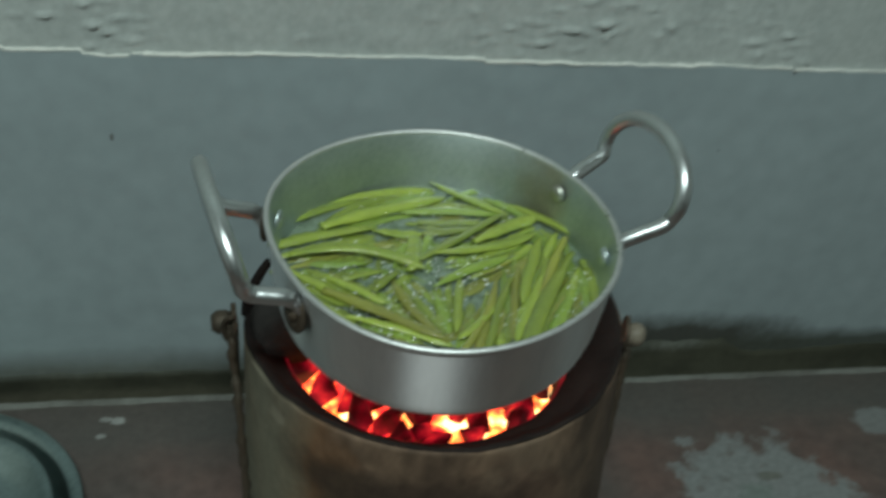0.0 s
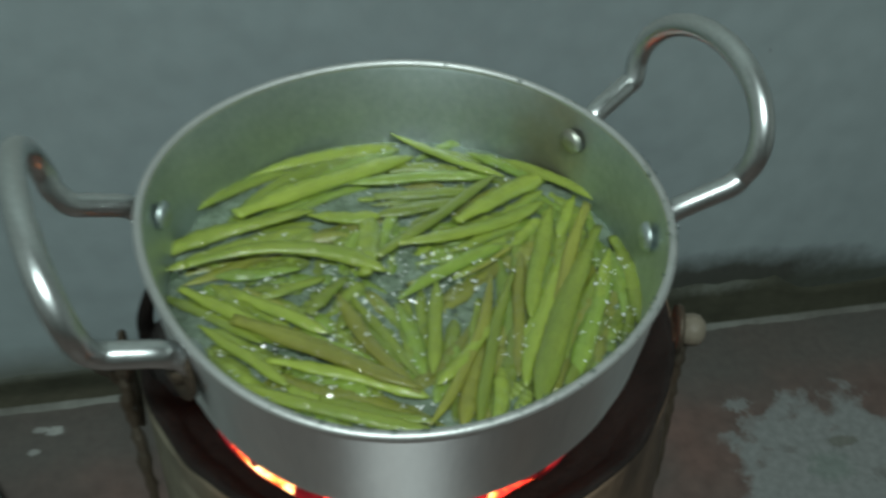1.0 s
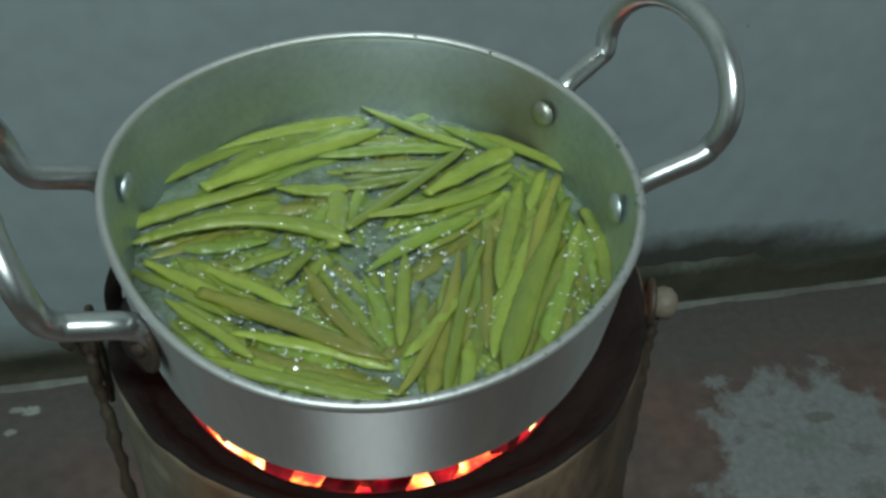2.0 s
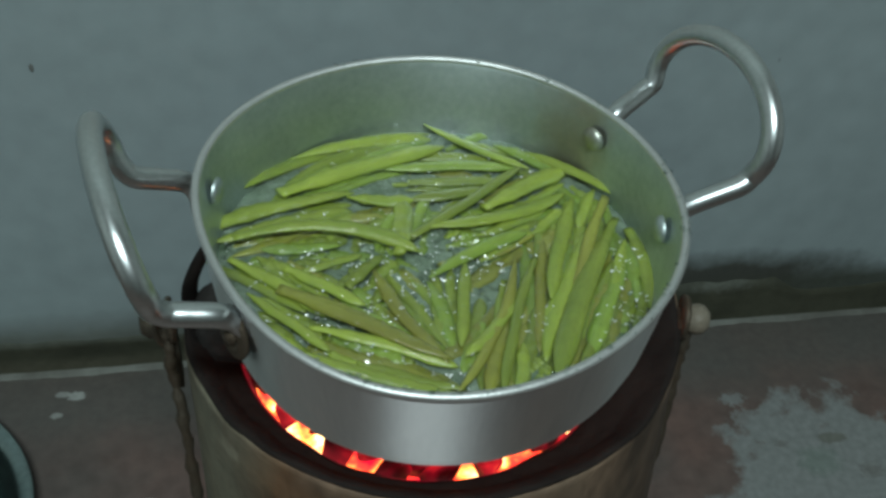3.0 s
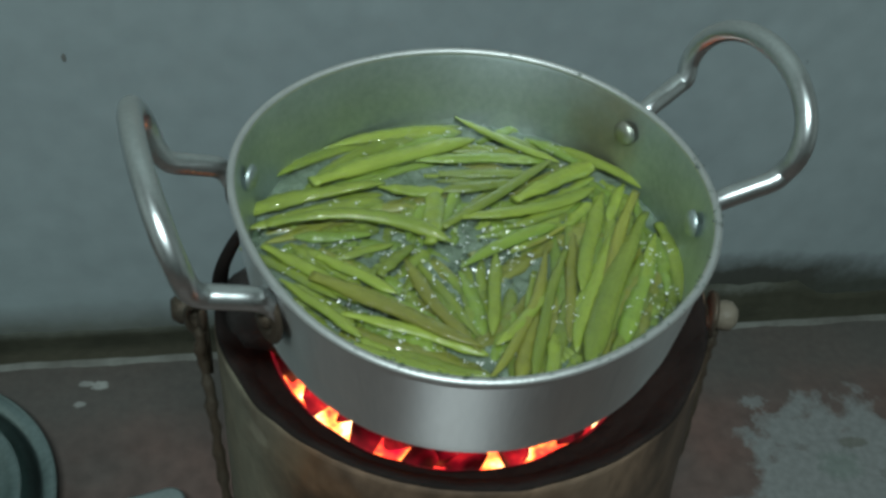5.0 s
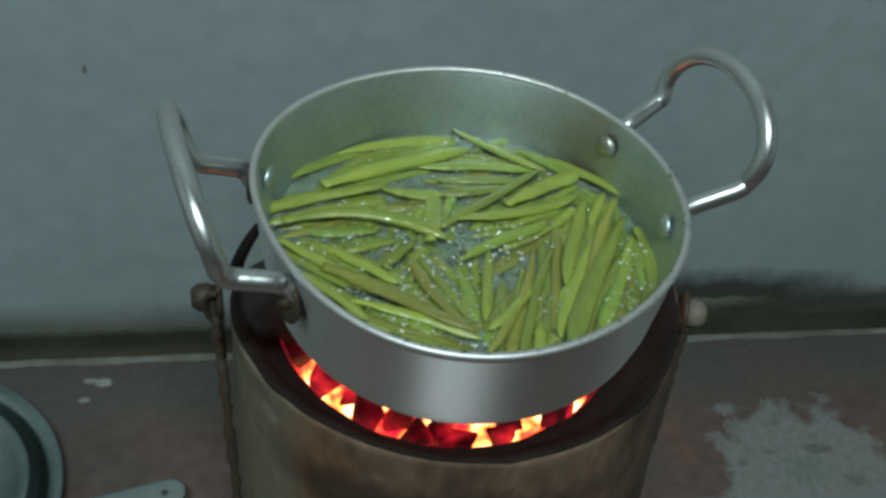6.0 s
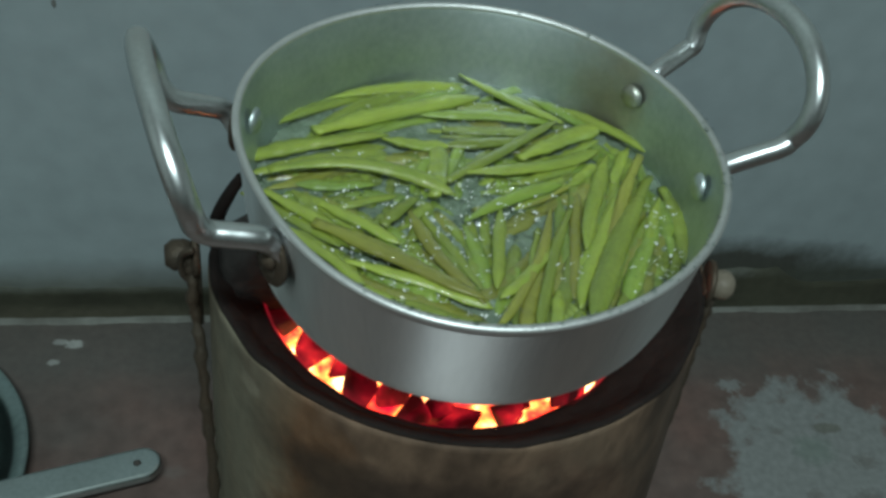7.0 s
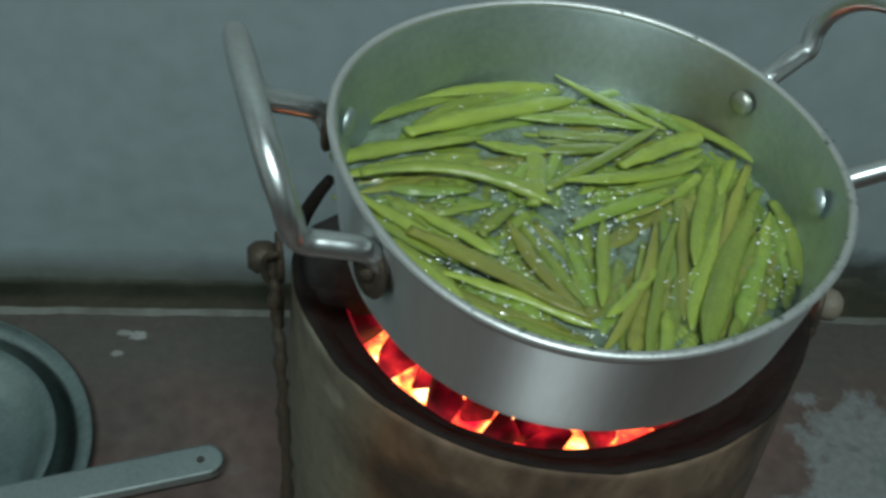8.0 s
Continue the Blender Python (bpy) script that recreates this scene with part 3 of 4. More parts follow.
part("bail", tube(bail_path, lambda u: 0.0029 + 0.0007 * math.sin(u * 260) + 0.0004 * math.sin(u * 97), 10), SOOT_METAL, stove, "rusted twisted wire carrying handle")

hook = tube(glide([Vector((-0.1110, 0.044, 0.352)) - off, Vector((-0.1105, 0.041, 0.366)) - off, Vector((-0.1075, 0.035, 0.382)) - off, Vector((-0.1020, 0.031, 0.398)) - off, Vector((-0.0970, 0.030, 0.408)) - off], 5), lambda u: 0.0048 - 0.0022 * u, 8)
part("pot_hook", hook, CLAY, stove, "blackened iron pot hook")
ember = lathe([(0.0, 0.306), (0.02, 0.307), (0.04, 0.305), (0.06, 0.308), (0.078, 0.306), (0.0890, 0.306), (0.0985, 0.313)], 90)
bmesh.ops.subdivide_edges(ember, edges=ember.edges[:], cuts=1, use_grid_fill=True)
for v in ember.verts:
    v.co.z += 0.006 * noise.noise(v.co * 60)
    v.co.x, v.co.y = v.co.x * 1.02 - 0.004, v.co.y * 1.02 - 0.007
# added glowing ring for the fire's red halo along the clay's inner edge
hot = lathe([(0.0990, 0.322), (0.0996, 0.330), (0.1003, 0.3345), (0.1016, 0.3378), (0.1034, 0.3402)], 120)
for v in hot.verts:
    v.co.z += 0.0010 * noise.noise(v.co * 60)
    v.co.x, v.co.y = v.co.x * 0.982 - 0.004, v.co.y * 0.982 - 0.007
part("lip_halo", hot, HALO, stove, "added ring glowing dull red as the fire's halo on the clay edge")
part("ember_bed", ember, EMBER, stove, "yellow-hot bed of embers")


def coal(size, seed):
    """A broken lump of charcoal: a cut block with flat facets."""
    rnd = random.Random(seed)
    bm = bmesh.new()
    for _ in range(15):
        v = Vector((rnd.uniform(-1, 1), rnd.uniform(-1, 1), rnd.uniform(-1, 1)))
        bm.verts.new(Vector((v.x, v.y * 0.75, v.z * 0.7)) * size)
    hull = bmesh.ops.convex_hull(bm, input=bm.verts[:])
    bmesh.ops.delete(bm, geom=[g for g in hull["geom_interior"] if isinstance(g, bmesh.types.BMVert)], context="VERTS")
    bmesh.ops.bevel(bm, geom=bm.edges[:], offset=size * 0.05, segments=1, affect="EDGES")
    return bm


rnd = random.Random(11)
lump_meshes = [finish(coal(0.0145, s), "charcoal", COAL, False) for s in range(8)]
spots = []
for ring_r, count, turn in ((0.0845, 19, 0.0), (0.070, 14, 0.1), (0.056, 12, 0.3), (0.034, 7, 0.2), (0.012, 3, 0.5)):
    for i in range(count):
        spots.append((ring_r, 2 * math.pi * i / count + turn))
for i, (r, a) in enumerate(spots):
    r2, a2 = r + rnd.uniform(-0.004, 0.004), a + rnd.uniform(-0.09, 0.09)
    s = rnd.uniform(0.8, 1.25) if r > 0.075 else rnd.uniform(0.85, 1.15)
    lump = new("charcoal", lump_meshes[i % 8])
    lump.matrix_world = pose(SX - 0.004 + r2 * math.cos(a2), SY - 0.007 + r2 * math.sin(a2), (0.319 if r > 0.075 else 0.318) + rnd.uniform(-0.003, 0.006), rnd.uniform(0, 360), rnd.uniform(0, 360), rnd.uniform(0, 360)) @ Matrix.Diagonal((s, s, s, 1))
    tagged(lump, "black charcoal lump glowing red at its edges", "charcoal", "charcoal in the stove")

# ---- cooking pan ----
PAN = pose(0.0092, -0.0031, 0.3882, -0.5, -0.6, 0)
pan = empty("cooking_pan", PAN, "round aluminium pan with two steel tube handles on the stove", "cooking pan")
INV = PAN.inverted()


def out_of_round(a):
    """How far the used pan's mouth is from a true circle, as a share of its radius, at the angle a."""
    return 1.0265 - 0.0219 * math.cos(2 * a) + 0.0055 * math.sin(2 * a) + 0.0046 * math.cos(3 * a) + 0.0192 * math.sin(3 * a) - 0.0055 * math.cos(4 * a) - 0.0137 * math.sin(4 * a)


def dip(a):
    """The waviness of the pan's mouth, in metres."""
    return -0.0006 * math.cos(2 * a) - 0.0002 * math.sin(2 * a) + 0.0006 * math.cos(3 * a) - 0.0009 * math.sin(3 * a)


def pan_true(bm):
    """The dents of a used pan: strongest at its mouth, less towards the base."""
    for v in bm.verts:
        if math.hypot(v.co.x, v.co.y) > 0.05:
            a = math.atan2(v.co.y, v.co.x)
            up = max(0.0, v.co.z / 0.0712)
            k = 1 + (out_of_round(a) - 1) * (0.35 + 0.65 * up)
            v.co.x, v.co.y = v.co.x * k, v.co.y * k
            v.co.z += dip(a) * up
    return bm


part("body", pan_true(lathe([(0, 0), (0.074, 0.0), (0.086, 0.0018), (0.0950, 0.0065), (0.1005, 0.0140), (0.1030, 0.0240), (0.1055, 0.045), (0.1075, 0.0680), (0.1078, 0.0695)], 144)), ALUMINIUM, pan, "brushed dull aluminium outside with reflected bands put into its tone")
part("inside", pan_true(lathe([(0.1060, 0.0715), (0.1050, 0.0690), (0.1030, 0.045), (0.1005, 0.0255), (0.0975, 0.0160), (0.0925, 0.0090), (0.084, 0.0042), (0.074, 0.003), (0, 0.003)], 144)), INNER, pan, "stained aluminium inside")
rim = lathe([(0.1074 + 0.0019 * math.cos(t), 0.0714 + 0.0019 * math.sin(t)) for t in (2 * math.pi * k / 12 - 2.2 for k in range(13))], 144)
part("rim", pan_true(rim), RIM, pan, "bright rolled rim")


def handle(near, far, near_foot, far_foot, lean, wide, high, mid, outward):
    """A bent tube handle: two arms off the pan's wall and an upright loop between them."""
    along = (far - near).normalized()
    up = outward * math.sin(radians(lean)) + Vector((0, 0, math.cos(radians(lean))))
    up = (up - along * up.dot(along)).normalized()
    width = (far - near).length
    pts = [near_foot[0], near_foot[1], near_foot[2], near_foot[2].lerp(near, 0.5), near_foot[2].lerp(near, 0.85)]
    for k in range(15):
        a = radians(199 - k * 218 / 14)
        pts.append(near + along * (width / 2 + (width / 2 + wide) * math.cos(a)) + up * (mid + high * math.sin(a)))
    pts += [far_foot[2].lerp(far, 0.85), far_foot[2].lerp(far, 0.5), far_foot[2], far_foot[1], far_foot[0]]
    return glide(pts, 6)


def foot(x, y, z):
    """Where an arm leaves the pan: flattened against the wall below the rim."""
    c = Vector((0.0085, -0.0025, 0))
    d = (Vector((x, y, 0)) - c).normalized()
    wall = c + d * 0.1098 * out_of_round(math.atan2(d.y, d.x))
    return [Vector((wall.x, wall.y, z - 0.014)), Vector((wall.x, wall.y, z - 0.008)) + d * 0.0008, Vector((wall.x, wall.y, z - 0.002)) + d * 0.006]


def squash(u):
    e = min(u, 1 - u)
    k = max(0.0, 1 - e / 0.06)
    return (1 + 0.5 * k, 1 - 0.6 * k)


RIGHT_OUT, LEFT_OUT = Vector((0.97, 0.22, 0)), Vector((-0.99, -0.12, 0))
right = handle(Vector((0.1507, -0.0109, 0.4646)), Vector((0.1323, 0.0753, 0.4610)), foot(0.1176, -0.0090, 0.4525), foot(0.110, 0.0594, 0.4575), 14.2, 0.0015, 0.0317, 0.0124, RIGHT_OUT)
left = handle(Vector((-0.1120, -0.0646, 0.4600)), Vector((-0.1296, 0.0241, 0.4569)), foot(-0.0863, -0.0610, 0.4570), foot(-0.0998, 0.0312, 0.4470), 14.4, 0.0050, 0.0304, 0.0151, LEFT_OUT)
for path in (right, left):
    part("handle", tube([INV @ p for p in path], 0.0051, 18, flat=squash), STEEL, pan, "shiny bent steel tube handle")
for a in (32, -9, 163, 211):
    d = Vector((math.cos(radians(a)), math.sin(radians(a)), 0))
    k = 1 + (out_of_round(radians(a)) - 1) * 0.87
    p = d * 0.1022 * k + Vector((0, 0, 0.0560))
    part("rivet", dome(0.0064, 0.0038, Matrix.Translation(p) @ pose(0, 0, 0, 0, -92, a)), INNER, pan, "domed aluminium rivet")
    p = d * 0.1092 * k + Vector((0, 0, 0.0525))
    plate = lathe([(0, -0.001), (0.0115, -0.001), (0.0120, 0.0006), (0.0108, 0.0018), (0.0085, 0.0012), (0.0075, 0.0026), (0.006, 0.0012), (0, 0.0010)], 28)
    plate.transform(Matrix.Translation(p) @ pose(0, 0, 0, 0, 88, a) @ Matrix.Diagonal((1.15, 0.85, 1, 1)))
    part("bracket", plate, SOOT_METAL if a > 90 else STEEL, pan, "flattened riveted handle foot")
    p = d * 0.1110 * k + Vector((0, 0, 0.0525))
    part("rivet", dome(0.0045, 0.003, Matrix.Translation(p) @ pose(0, 0, 0, 0, 88, a)), SOOT_METAL if a > 90 else STEEL, pan, "domed rivet")

# ---- water ----
WATER_Z = 0.4180
water = bmesh.new()
rings = [[water.verts.new((0, 0, 0))]]
for i in range(1, 101):
    r = 0.1026 * i / 100
    rings.append([water.verts.new((r * math.cos(2 * math.pi * k / 300), r * math.sin(2 * math.pi * k / 300), 0)) for k in range(300)])
for k in range(300):
    water.faces.new((rings[0][0], rings[1][k], rings[1][(k + 1) % 300]))
for a, b in zip(rings[1:], rings[2:]):
    for k in range(300):
        water.faces.new((a[k], b[k], b[(k + 1) % 300], a[(k + 1) % 300]))
for v in water.verts:
    v.co.z = 0.0013 * noise.noise(v.co * 80) + 0.0013 * noise.noise(v.co * 190 + Vector((1, 2, 3))) + 0.0006 * noise.noise(v.co * 420)
    a = math.atan2(v.co.y, v.co.x)
    k = 1 + (out_of_round(a) - 1) * 0.64
    v.co.x, v.co.y = v.co.x * k, v.co.y * k
water_ob = thing("water", water, WATER, "cloudy greenish water at a rolling boil", "water", kind="stuff")
water_ob.location = (0.0089, -0.0028, WATER_Z)



def film_height(x, y):
    """The boiling surface: gentle at the edge, steep little waves where it wells up."""
    boil = 0.85
    for cx, cy, reach, high in ((0.0, 0.005, 0.035, 0.75), (0.03, 0.005, 0.03, 0.5), (-0.045, 0.0, 0.03, 0.5), (-0.03, -0.045, 0.035, 0.7), (0.098, -0.02, 0.025, 0.8), (0.03, 0.085, 0.035, 0.6), (-0.06, -0.03, 0.03, 0.5), (-0.045, -0.055, 0.03, 0.7)):
        boil += high * math.exp(-((x - cx) ** 2 + (y - cy) ** 2) / reach ** 2)
    p = Vector((x, y, 0))
    return boil * (0.0014 * noise.noise(p * 75 + Vector((4, 1, 2))) + 0.0011 * noise.noise(p * 190 + Vector((1, 7, 3))) + 0.0005 * noise.noise(p * 400 + Vector((5, 2, 9))))


film = bmesh.new()
FR, FA = 150, 520
rings = []
for i in range(1, FR + 1):
    ring = []
    for j in range(FA):
        a = 2 * math.pi * j / FA
        r = 0.1030 * i / FR * (1 + (out_of_round(a) - 1) * 0.70)
        x, y = r * math.cos(a), r * math.sin(a)
        ring.append(film.verts.new((x, y, film_height(x, y))))
    rings.append(ring)
film.faces.new(rings[0])
for a, b in zip(rings, rings[1:]):
    for j in range(FA):
        film.faces.new((a[j], b[j], b[(j + 1) % FA], a[(j + 1) % FA]))
film_ob = part("surface_film", film, FILM, water_ob, "clear rippled water surface with bright glints")
film_ob.location = (0, 0, 0.0038)

# ---- beans ----
def bean(length, width, bow, seed):
    """A flat pod along x: tapered to a beak and a stalk end, swollen over its seeds, bent by bow."""
    rnd = random.Random(seed)
    bm = bmesh.new()
    n, seg = 26, 12
    seeds = max(4, int(length / 0.009))
    phase, twist = rnd.uniform(0, 6), rnd.uniform(-0.5, 0.5)
    blunt = rnd.choice((0.12, 0.3, 0.6, 0.7))
    rings = []
    for i in range(n + 1):
        u = i / n
        taper = min(1, (u / 0.26) ** 0.65 if u < 0.26 else 1, ((1 - u) / 0.17) ** 0.55 if u > 0.83 else 1)
        taper = max(blunt if u < 0.3 else 0.12, taper) * (1 + 0.10 * math.sin(3.1 * u + phase))
        swell = 1 + 0.035 * math.sin(2 * math.pi * seeds * u + phase)
        thick = 1 + 0.13 * math.sin(2 * math.pi * seeds * u + phase)
        wob = 0.0005 * math.sin(5 * u + phase) + 0.0002 * math.sin(13 * u + 2 * phase)
        x, y = (u - 0.5) * length, bow * (1 - (2 * u - 1) ** 2) + wob
        z = 0.0006 * math.sin(4 * u + 2 * phase)
        slope = -4 * bow * (2 * u - 1) / length
        ang = twist * (u - 0.5) * 2
        ring = []
        for k in range(seg):
            a = 2 * math.pi * k / seg
            c, s = math.cos(a), math.sin(a)
            p = abs(s) ** 1.25 * (1 if s > 0 else -1)
            w, h = 0.5 * width * taper * swell * c, 0.25 * width * taper * thick * p
            w, h = w * math.cos(ang) - h * math.sin(ang), w * math.sin(ang) + h * math.cos(ang)
            ring.append(bm.verts.new((x - slope * w, y + w, z + h)))
        rings.append(ring)
    for a, b in zip(rings, rings[1:]):
        for k in range(seg):
            bm.faces.new((a[k], b[k], b[(k + 1) % seg], a[(k + 1) % seg]))
    bm.faces.new(rings[0])
    bm.faces.new(rings[-1][::-1])
    bmesh.ops.recalc_face_normals(bm, faces=bm.faces)
    return bm


# in millimetres: from x, y to x, y; width; bow to the left of that way
FAR = [
    (-86, 48, 17, 95, 8.8, 13.2),
    (-52, 79, 18, 91, 6.9, 2.6),
    (-58, 49, 23, 79, 11.8, 4.6),
    (-93, 27, -28, 44, 9.1, 5.7),
    (-92, 17, -30, 34, 9.8, 1.7),
    (-81, 15, -3, 0, 6.7, 11.5),
    (-71, 11, -37, 9, 6.7, 0.0),
    (-28, 42, 2, 38, 7.8, 0.0),
    (2, 39, 45, 42, 7.3, 0.5),
    (-5, 63, 59, 60, 7.5, 2.5),
    (5, 55, 49, 52, 7.1, -0.5),
    (30, 83, 58, 96, 6.6, 1.4),
]
RIGHT = [
    (20, 96.5, 65, 58, 5.5, -0.4),
    (55, 80, 87, 56, 8.2, 1.4),
    (67, 74, 110, 32, 5.1, 1.8),
    (1, 12, 61, 56, 6.0, -0.2),
    (40, 30, 86, 55, 10.5, 1.8),
    (10, 18, 79, 37, 7.8, -5.2),
    (32, 11, 68, 27, 6.2, 0.0),
    (5, -15, 53, 9, 5.8, 1.3),
    (-8, 1, -2, 39, 9.3, -0.2),
    (0, 15, 12, 45, 4.8, 0.0),
    (-19, 6, -6, 31, 5.3, 0.2),
    (59, 11, 78, 26, 6.2, -0.1),
    (34, -7, 58, 7, 2.3, 0.0),
]
LEFT = [
    (-95, 3, -56, -31, 5.3, 1.1),
    (-85, 1, -47, -35, 7.0, 2.1),
    (-74, 4, -57, -16, 5.8, 0.4),
    (-61, -6, -30, -31, 6.5, 0.7),
    (-55, -6, -27, 2, 4.8, 0.0),
    (-34, -19, -18, 0, 6.0, -0.3),
    (-63, -22, 2, -66, 8.5, 0.8),
    (-38, -29, -7, -55, 5.2, 1.1),
    (-78, -23, -48, -57, 5.3, 0.7),
    (-51, -44, 4, -70, 6.5, 2.0),
    (-55, -47, -24, -67, 6.0, 0.3),
    (-86, -27, -70, -48, 5.3, 0.3),
    (-63, -54, 2, -86, 6.4, -1.6),
    (-34, -66, 6, -83, 4.6, 0.5),
    (-49, -54, -29, -70, 5.4, 0.0),
]
FRONT = [
    (-21, -11, 2, -67, 7.2, -2.5),
    (-15, -14, 3, -57, 5.6, 1.1),
    (2, -20, 7, -58, 7.5, 1.5),
    (21, -9, 10, -58, 6.8, 0.8),
    (43, -12, 5, -83, 5.0, 5.7),
    (41, -30, 12, -65, 5.9, 2.0),
    (34, -37, 17, -84, 9.3, 1.0),
    (54, -11, 23, -85, 6.0, -1.5),
    (37, -60, 31, -87, 6.2, 0.1),
    (63, 7, 44, -62, 6.0, -0.1),
    (83, 30, 57, -33, 8.1, -0.4),
    (83, 6, 47, -68, 7.9, -1.8),
    (100, 27, 55, -64, 7.1, -2.0),
]
EAST = [
    (100, 11, 49, -81, 10.4, -3.8),
    (102, -1, 81, -50, 6.3, -1.2),
    (108, 8, 103, -45, 8.2, 1.5),
    (101, -34, 91, -57, 4.7, 0.2),
    (98, 40, 83, 15, 7.0, -0.2),
    (102, 31, 97, -7, 5.6, 0.5),
    (89, 46, 102, 25, 6.1, 0.2),
    (48, -71, 39, -81, 7.2, 0.4),
    (100, -12, 68, -68, 8.6, -2.6),
    (88, -40, 60, -76, 6.4, -1.5),
]

LOOKS = {"b": (BEAN, "yellow-green boiled flat bean pod in simmering water"),
         "o": (OLIVE, "olive-brown softened bean pod in simmering water"),
         "f": (FRESH, "fresh green bean pod half under the water")}
COLOURS = {"FAR": "bbbbbbfbbfbf", "RIGHT": "bfbbbbbfbffbo", "LEFT": "bbbbbbofbbobbbb", "FRONT": "obfbobobbobbo", "EAST": "bbbbbfbbfb"}
LEVELS = {"FAR": (2, 2, 3, 3, 2, 4, 2, 3, 3, 3, 2, 1), "RIGHT": (4, 2, 3, 4, 3, 3, 2, 3, 3, 2, 2, 2, 3), "LEFT": (2, 3, 2, 3, 2, 3, 4, 2, 4, 3, 2, 2, 3, 3, 2),
          "FRONT": (3, 2, 2, 3, 4, 3, 2, 3, 2, 2, 3, 2, 3), "EAST": (4, 2, 2, 2, 2, 1, 1, 1, 2, 2)}
serial = 0
for zone, rows in (("FAR", FAR), ("RIGHT", RIGHT), ("LEFT", LEFT), ("FRONT", FRONT), ("EAST", EAST)):
    for i, (x0, y0, x1, y1, w, bow) in enumerate(rows):
        serial += 1
        a, b = Vector((x0, y0, 0)) / 1000, Vector((x1, y1, 0)) / 1000
        mid, d = (a + b) / 2, b - a
        mat, label = LOOKS[COLOURS[zone][i]]
        level = LEVELS[zone][i]
        pod = thing("bean_pod", bean(d.length * 1.09, w / 1000 * (0.98 if zone in ("FRONT", "EAST") else 1.1), bow / 1000, serial), mat, label, "bean", "beans in the pan")
        rnd = random.Random(serial)
        pod.matrix_world = pose(mid.x, mid.y, WATER_Z - 0.0014 + 0.0019 * level, rnd.uniform(-14, 14), rnd.uniform(-1.2, 1.2), math.degrees(math.atan2(d.y, d.x)))

# more pods lie between and under those, partly sunk
rnd = random.Random(21)
pods = [(z, r) for z, rows in (("FAR", FAR), ("RIGHT", RIGHT), ("LEFT", LEFT), ("FRONT", FRONT), ("EAST", EAST)) for r in rows if r[4] > 5]
for k in range(240):
    zone, (x0, y0, x1, y1, w, bow) = pods[(k * 7) % len(pods)]
    a, b = Vector((x0, y0, 0)) / 1000, Vector((x1, y1, 0)) / 1000
    d = b - a
    side = Vector((-d.y, d.x, 0)).normalized() * rnd.choice((-1, 1)) * rnd.uniform(0.004, 0.012)
    mid = (a + b) / 2 + side + d.normalized() * rnd.uniform(-0.012, 0.012)
    reach = min(d.length * rnd.uniform(0.7, 1.0), 0.085)
    heading = math.atan2(d.y, d.x) + radians(rnd.uniform(-11, 11))
    ends = [mid + Vector((math.cos(heading), math.sin(heading), 0)) * reach * e for e in (-0.5, 0.5)]
    if max((e - Vector((0.0093, -0.0022, 0))).length for e in ends) > 0.0985:
        continue
    mat, label = LOOKS["bof"[k % 3] if k % 5 else "b"]
    pod = thing("bean_pod", bean(reach, rnd.uniform(0.006, 0.0085), bow / 1500, 300 + k), mat, label.replace("half under", "sunk under") if k % 3 == 2 else label, "bean", "beans in the pan")
    pod.matrix_world = pose(mid.x, mid.y, WATER_Z - 0.0004 + rnd.uniform(-0.0010, 0.0014), rnd.uniform(-20, 20), rnd.uniform(-2, 2), math.degrees(heading))

# ---- bubbles ----
rnd = random.Random(5)
foam = bmesh.new()
places = [(0, 0, 0.03, 46), (30, 8, 0.02, 34), (-40, -2, 0.024, 30), (22, -16, 0.018, 26), (98, -15, 0.011, 30), (96, -44, 0.010, 20), (34, 92, 0.026, 30), (70, 70, 0.018, 18), (-14, 20, 0.02, 22), (-20, -30, 0.026, 24), (44, -50, 0.012, 12), (22, 66, 0.03, 16), (-60, -40, 0.022, 22), (-10, -60, 0.022, 20), (-30, -44, 0.020, 44), (-52, -50, 0.016, 26), (-5, -70, 0.018, 16), (-4, -36, 0.016, 20), (-58, -18, 0.018, 16), (84, -56, 0.012, 14), (99, -30, 0.010, 8), (-30, 88, 0.014, 12), (-84, 14, 0.010, 10)]
for cx, cy, spread, count in places:
    for _ in range(count):
        x, y = cx / 1000 + rnd.gauss(0, spread * 0.6), cy / 1000 + rnd.gauss(0, spread * 0.6)
        if math.hypot(x - 0.0093, y + 0.0022) > 0.1:
            continue
        r = rnd.choice((0.0005, 0.0007, 0.0009, 0.0012)) * rnd.uniform(0.8, 1.2)
        bmesh.ops.create_icosphere(foam, subdivisions=2, radius=r, matrix=pose(x, y, WATER_Z + 0.0004 + rnd.uniform(0, 0.0012)) @ Matrix.Diagonal((1, 1, 0.75, 1)))
# white flecks modelled in place of lamp glints on the ripples, with some froth
froth = bmesh.new()
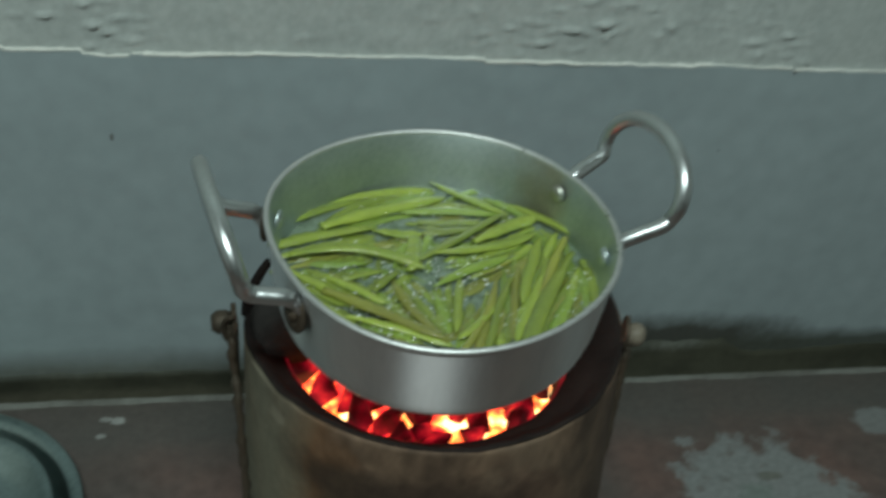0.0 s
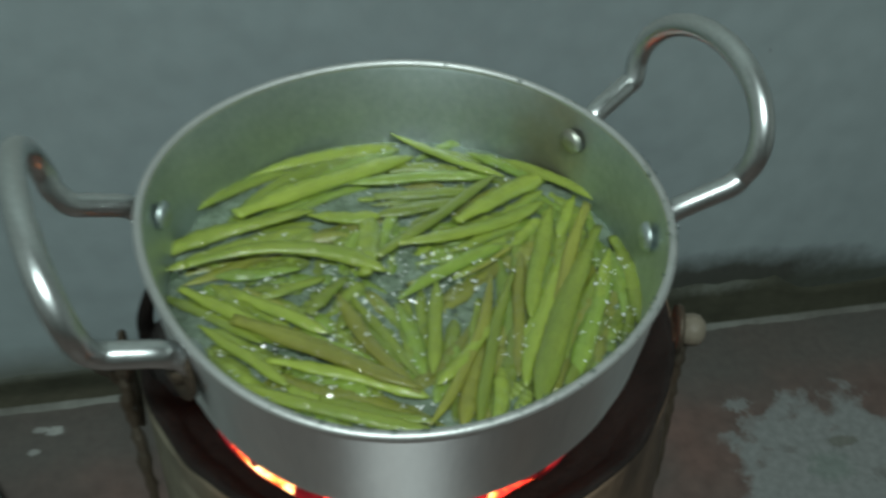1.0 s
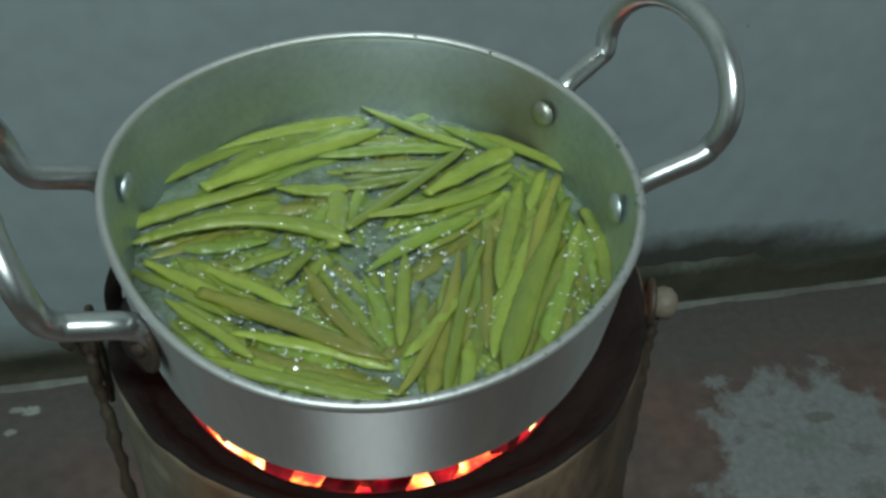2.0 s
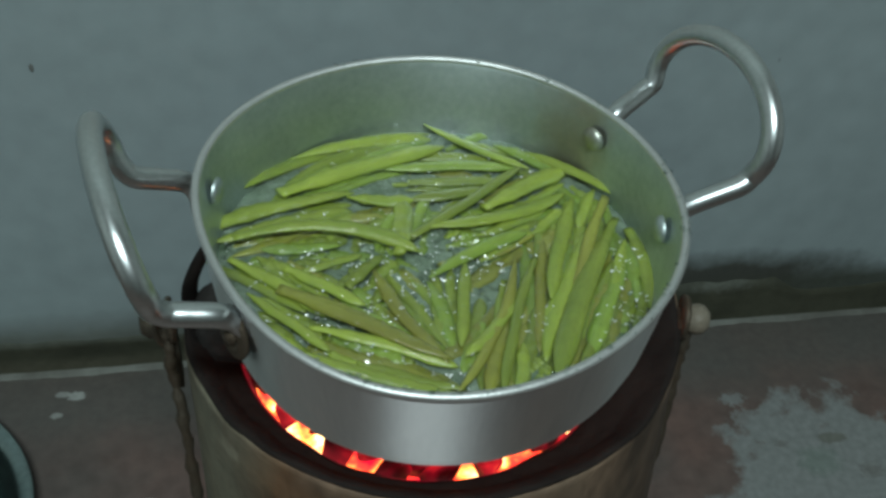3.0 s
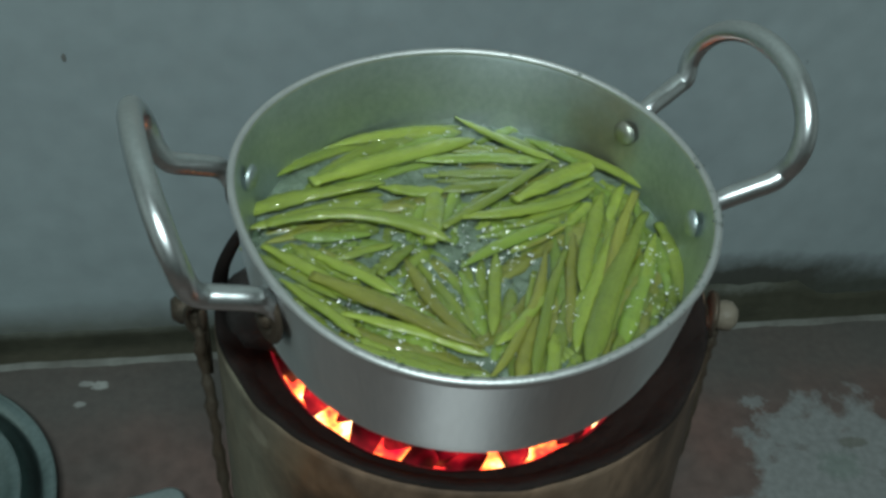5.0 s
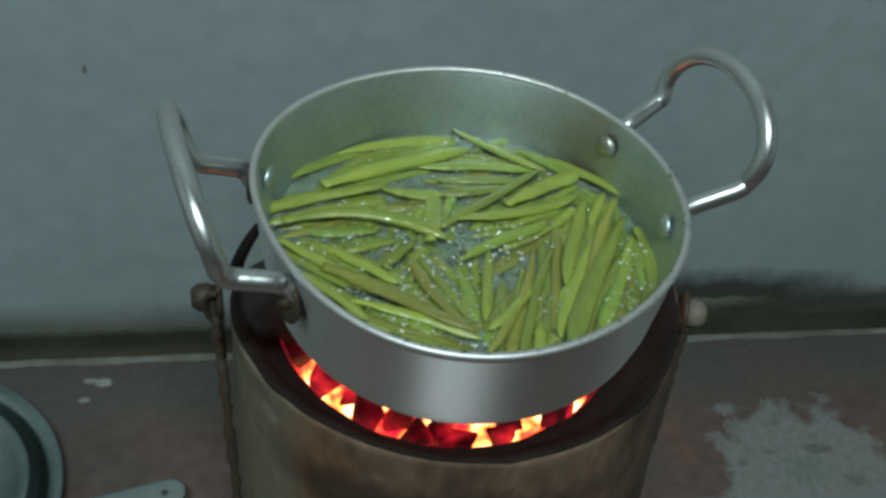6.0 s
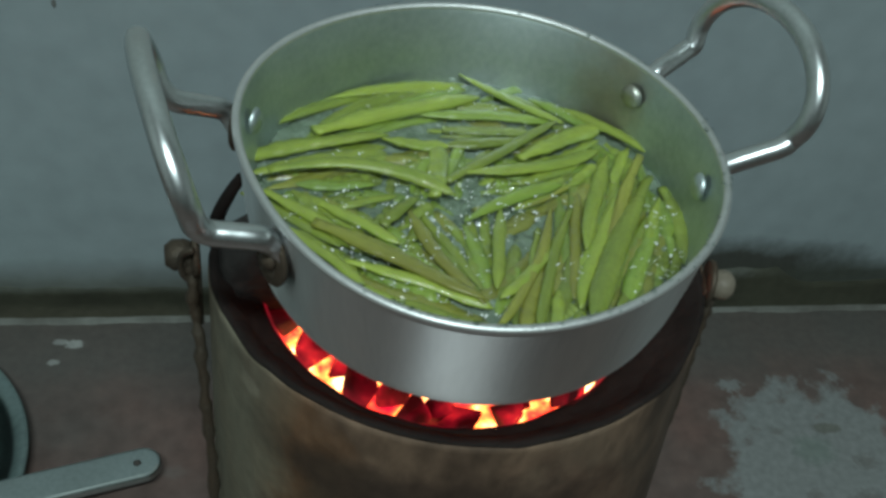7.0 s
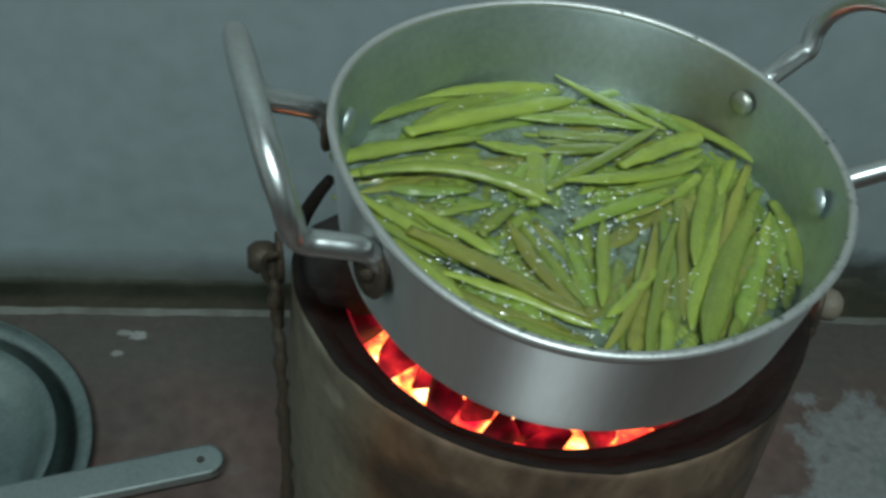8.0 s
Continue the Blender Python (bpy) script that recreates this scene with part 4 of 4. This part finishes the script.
for cx, cy, spread, count in places:
    for j in range(int(1.2 * count)):
        x, y = cx / 1000 + rnd.gauss(0, spread * 0.65), cy / 1000 + rnd.gauss(0, spread * 0.65)
        if math.hypot(x - 0.0089, y + 0.0028) > 0.099:
            continue
        z = WATER_Z + 0.0038 + film_height(x - 0.0089, y + 0.0028) + rnd.uniform(-0.0002, 0.0012)
        if j % 3:
            # a white bead of glint, alone or with a smaller one at its side
            r, turn = rnd.choice((0.00022, 0.0003, 0.0004, 0.0006)) * rnd.uniform(0.8, 1.2), rnd.uniform(0, 180)
            bead = pose(x, y, z, 0, 0, turn) @ Matrix.Diagonal((rnd.uniform(1.0, 2.4), 1, 0.8, 1))
            bmesh.ops.create_icosphere(froth, subdivisions=1, radius=r, matrix=bead)
            if j % 2:
                bmesh.ops.create_icosphere(froth, subdivisions=1, radius=r * 0.6, matrix=Matrix.Translation((x + 2.6 * r, y + rnd.uniform(-2, 2) * r, z)))
        else:
            # a curved glint, like the rim of a bursting bubble
            r, a0, sweep = rnd.uniform(0.0008, 0.0021), rnd.uniform(0, 6.28), rnd.uniform(0.6, 2.2)
            arc = [(x + r * math.cos(a0 + sweep * q / 6), y + r * math.sin(a0 + sweep * q / 6), z + 0.0004 * math.sin(q)) for q in range(7)]
            tube(arc, lambda u: 0.00005 + 0.00022 * math.sin(math.pi * u) * (0.4 + 0.6 * math.sin(9 * u + 40 * r) ** 2), 5, froth)
thing("froth", froth, GLINT_FLECKS, "white flecks of froth standing in for glints on the boiling water", "froth", kind="stuff")
thing("bubbles", foam, FOAM, "small clear bubbles bursting on the boiling water", "bubbles", kind="stuff")

rnd = random.Random(9)
drops = bmesh.new()
for _ in range(90):
    a = radians(rnd.uniform(-125, 10)) if rnd.random() < 0.8 else radians(rnd.uniform(30, 110))
    k = out_of_round(a)
    r = 0.1072 * k + rnd.uniform(-0.0018, 0.0018)
    p = PAN @ Vector((r * math.cos(a), r * math.sin(a), 0.0732 + dip(a)))
    bmesh.ops.create_icosphere(drops, subdivisions=1, radius=rnd.uniform(0.0004, 0.0009), matrix=Matrix.Translation(p) @ Matrix.Diagonal((1.3, 1.3, 0.7, 1)))
thing("droplets", drops, FOAM, "tiny water droplets splashed along the pan's rim", "droplets", kind="stuff")

# ---- vessel and ladle on the floor ----
vessel = empty("steel_tray", pose(-0.4135, 0.1410, 0), "shallow grey steel tray with a raised rim on the floor", "tray")
part("tray_body", lathe([(0, 0.0), (0.118, 0.0), (0.126, 0.002), (0.1335, 0.012), (0.1365, 0.0185), (0.1430, 0.0200), (0.1452, 0.0195), (0.1455, 0.0207), (0.1440, 0.0215), (0.1355, 0.0205), (0.1310, 0.0140), (0.1245, 0.0042), (0.117, 0.0022), (0, 0.002)], 120), TRAY_STEEL, vessel, "dull grey steel")
part("tray_rim", lathe([(0.1450 + 0.0013 * math.cos(t), 0.0206 + 0.0013 * math.sin(t)) for t in (2 * math.pi * k / 10 for k in range(11))], 120), TRAY_STEEL, vessel, "rolled steel rim")
dish = empty("steel_dish", pose(-0.402, 0.1455, 0.0022), "smaller shiny steel dish standing in the tray", "dish")
part("dish_body", lathe([(0, 0.0), (0.075, 0.0), (0.088, 0.004), (0.099, 0.018), (0.1045, 0.0215), (0.1065, 0.0218), (0.1065, 0.0228), (0.1040, 0.0230), (0.0970, 0.0200), (0.0865, 0.0065), (0.074, 0.0022), (0, 0.002)], 120), TRAY_STEEL, dish, "worn shiny steel")
part("dish_rim", lathe([(0.1064 + 0.0010 * math.cos(t), 0.0226 + 0.0010 * math.sin(t)) for t in (2 * math.pi * k / 10 for k in range(11))], 120), TRAY_STEEL, dish, "rolled steel rim")


def ladle_handle():
    """A broad flat steel handle with folded-down edges, a rounded end and a hanging hole."""
    bm = bmesh.new()
    length, n = 0.20, 28
    outline = []
    for i in range(n + 1):
        x = length * i / n
        half = 0.0145
        outline.append((x, half))
    cap = [(-0.0145 * math.sin(t), 0.0145 * math.cos(t)) for t in (math.pi * k / 14 for k in range(1, 14))]
    pts = [(x, h) for x, h in reversed(outline)] + cap + [(x, -h) for x, h in outline]
    layers = ((0.80, 0.0072), (0.92, 0.0066), (1.0, 0.0050), (1.0, 0.0), (0.86, 0.0))
    rings = [[bm.verts.new(((x if x > 0 else x * s), y * s, z)) for x, y in pts] for s, z in layers]
    for a, b in zip(rings, rings[1:]):
        for k in range(len(pts) - 1):
            bm.faces.new((a[k], a[k + 1], b[k + 1], b[k]))
    hole = [bm.verts.new((0.004 + 0.0031 * math.cos(t), 0.0031 * math.sin(t), 0.0072)) for t in (2 * math.pi * k / 16 for k in range(16))]
    low = [bm.verts.new((v.co.x, v.co.y, 0.001)) for v in hole]
    for k in range(16):
        bm.faces.new((hole[k], hole[(k + 1) % 16], low[(k + 1) % 16], low[k]))
    edges = [e for e in bm.edges if e.verts[0] in set(rings[0]) and e.verts[1] in set(rings[0])]
    edges.append(bm.edges.new((rings[0][0], rings[0][-1])))
    edges += [e for e in bm.edges if e.verts[0] in set(hole) and e.verts[1] in set(hole)]
    bmesh.ops.triangle_fill(bm, edges=edges, use_beauty=True)
    bmesh.ops.recalc_face_normals(bm, faces=bm.faces)
    return bm


ladle = empty("ladle", pose(-0.178, 0.1310, 0.0217, 0, -0.5, 193.8), "broad steel ladle handle resting across the tray's rim", "ladle")
part("ladle_handle", ladle_handle(), DULL, ladle, "flat steel handle with a hanging hole", smooth=False)

# ---- tube lamp behind the viewer ----
fitting = empty("tube_lamp", lamp.matrix_world.copy(), "slim white tube lamp fitting", "lamp")
part("housing", box(-0.31, -0.03, 0.012, 0.31, 0.03, 0.05, 0.006), CEIL, fitting, "white metal housing")
for side in (-0.2, 0.2):
    foot_at = LAMP + Vector((side, 0, 0.02))
    rod = tube([foot_at, foot_at + Vector((0, 0, 0.3)), Vector((foot_at.x, foot_at.y, 2.622))], 0.006, 10)
    rod.transform(fitting.matrix_world.inverted())
    part("stem", rod, CEIL, fitting, "white hanging rod")
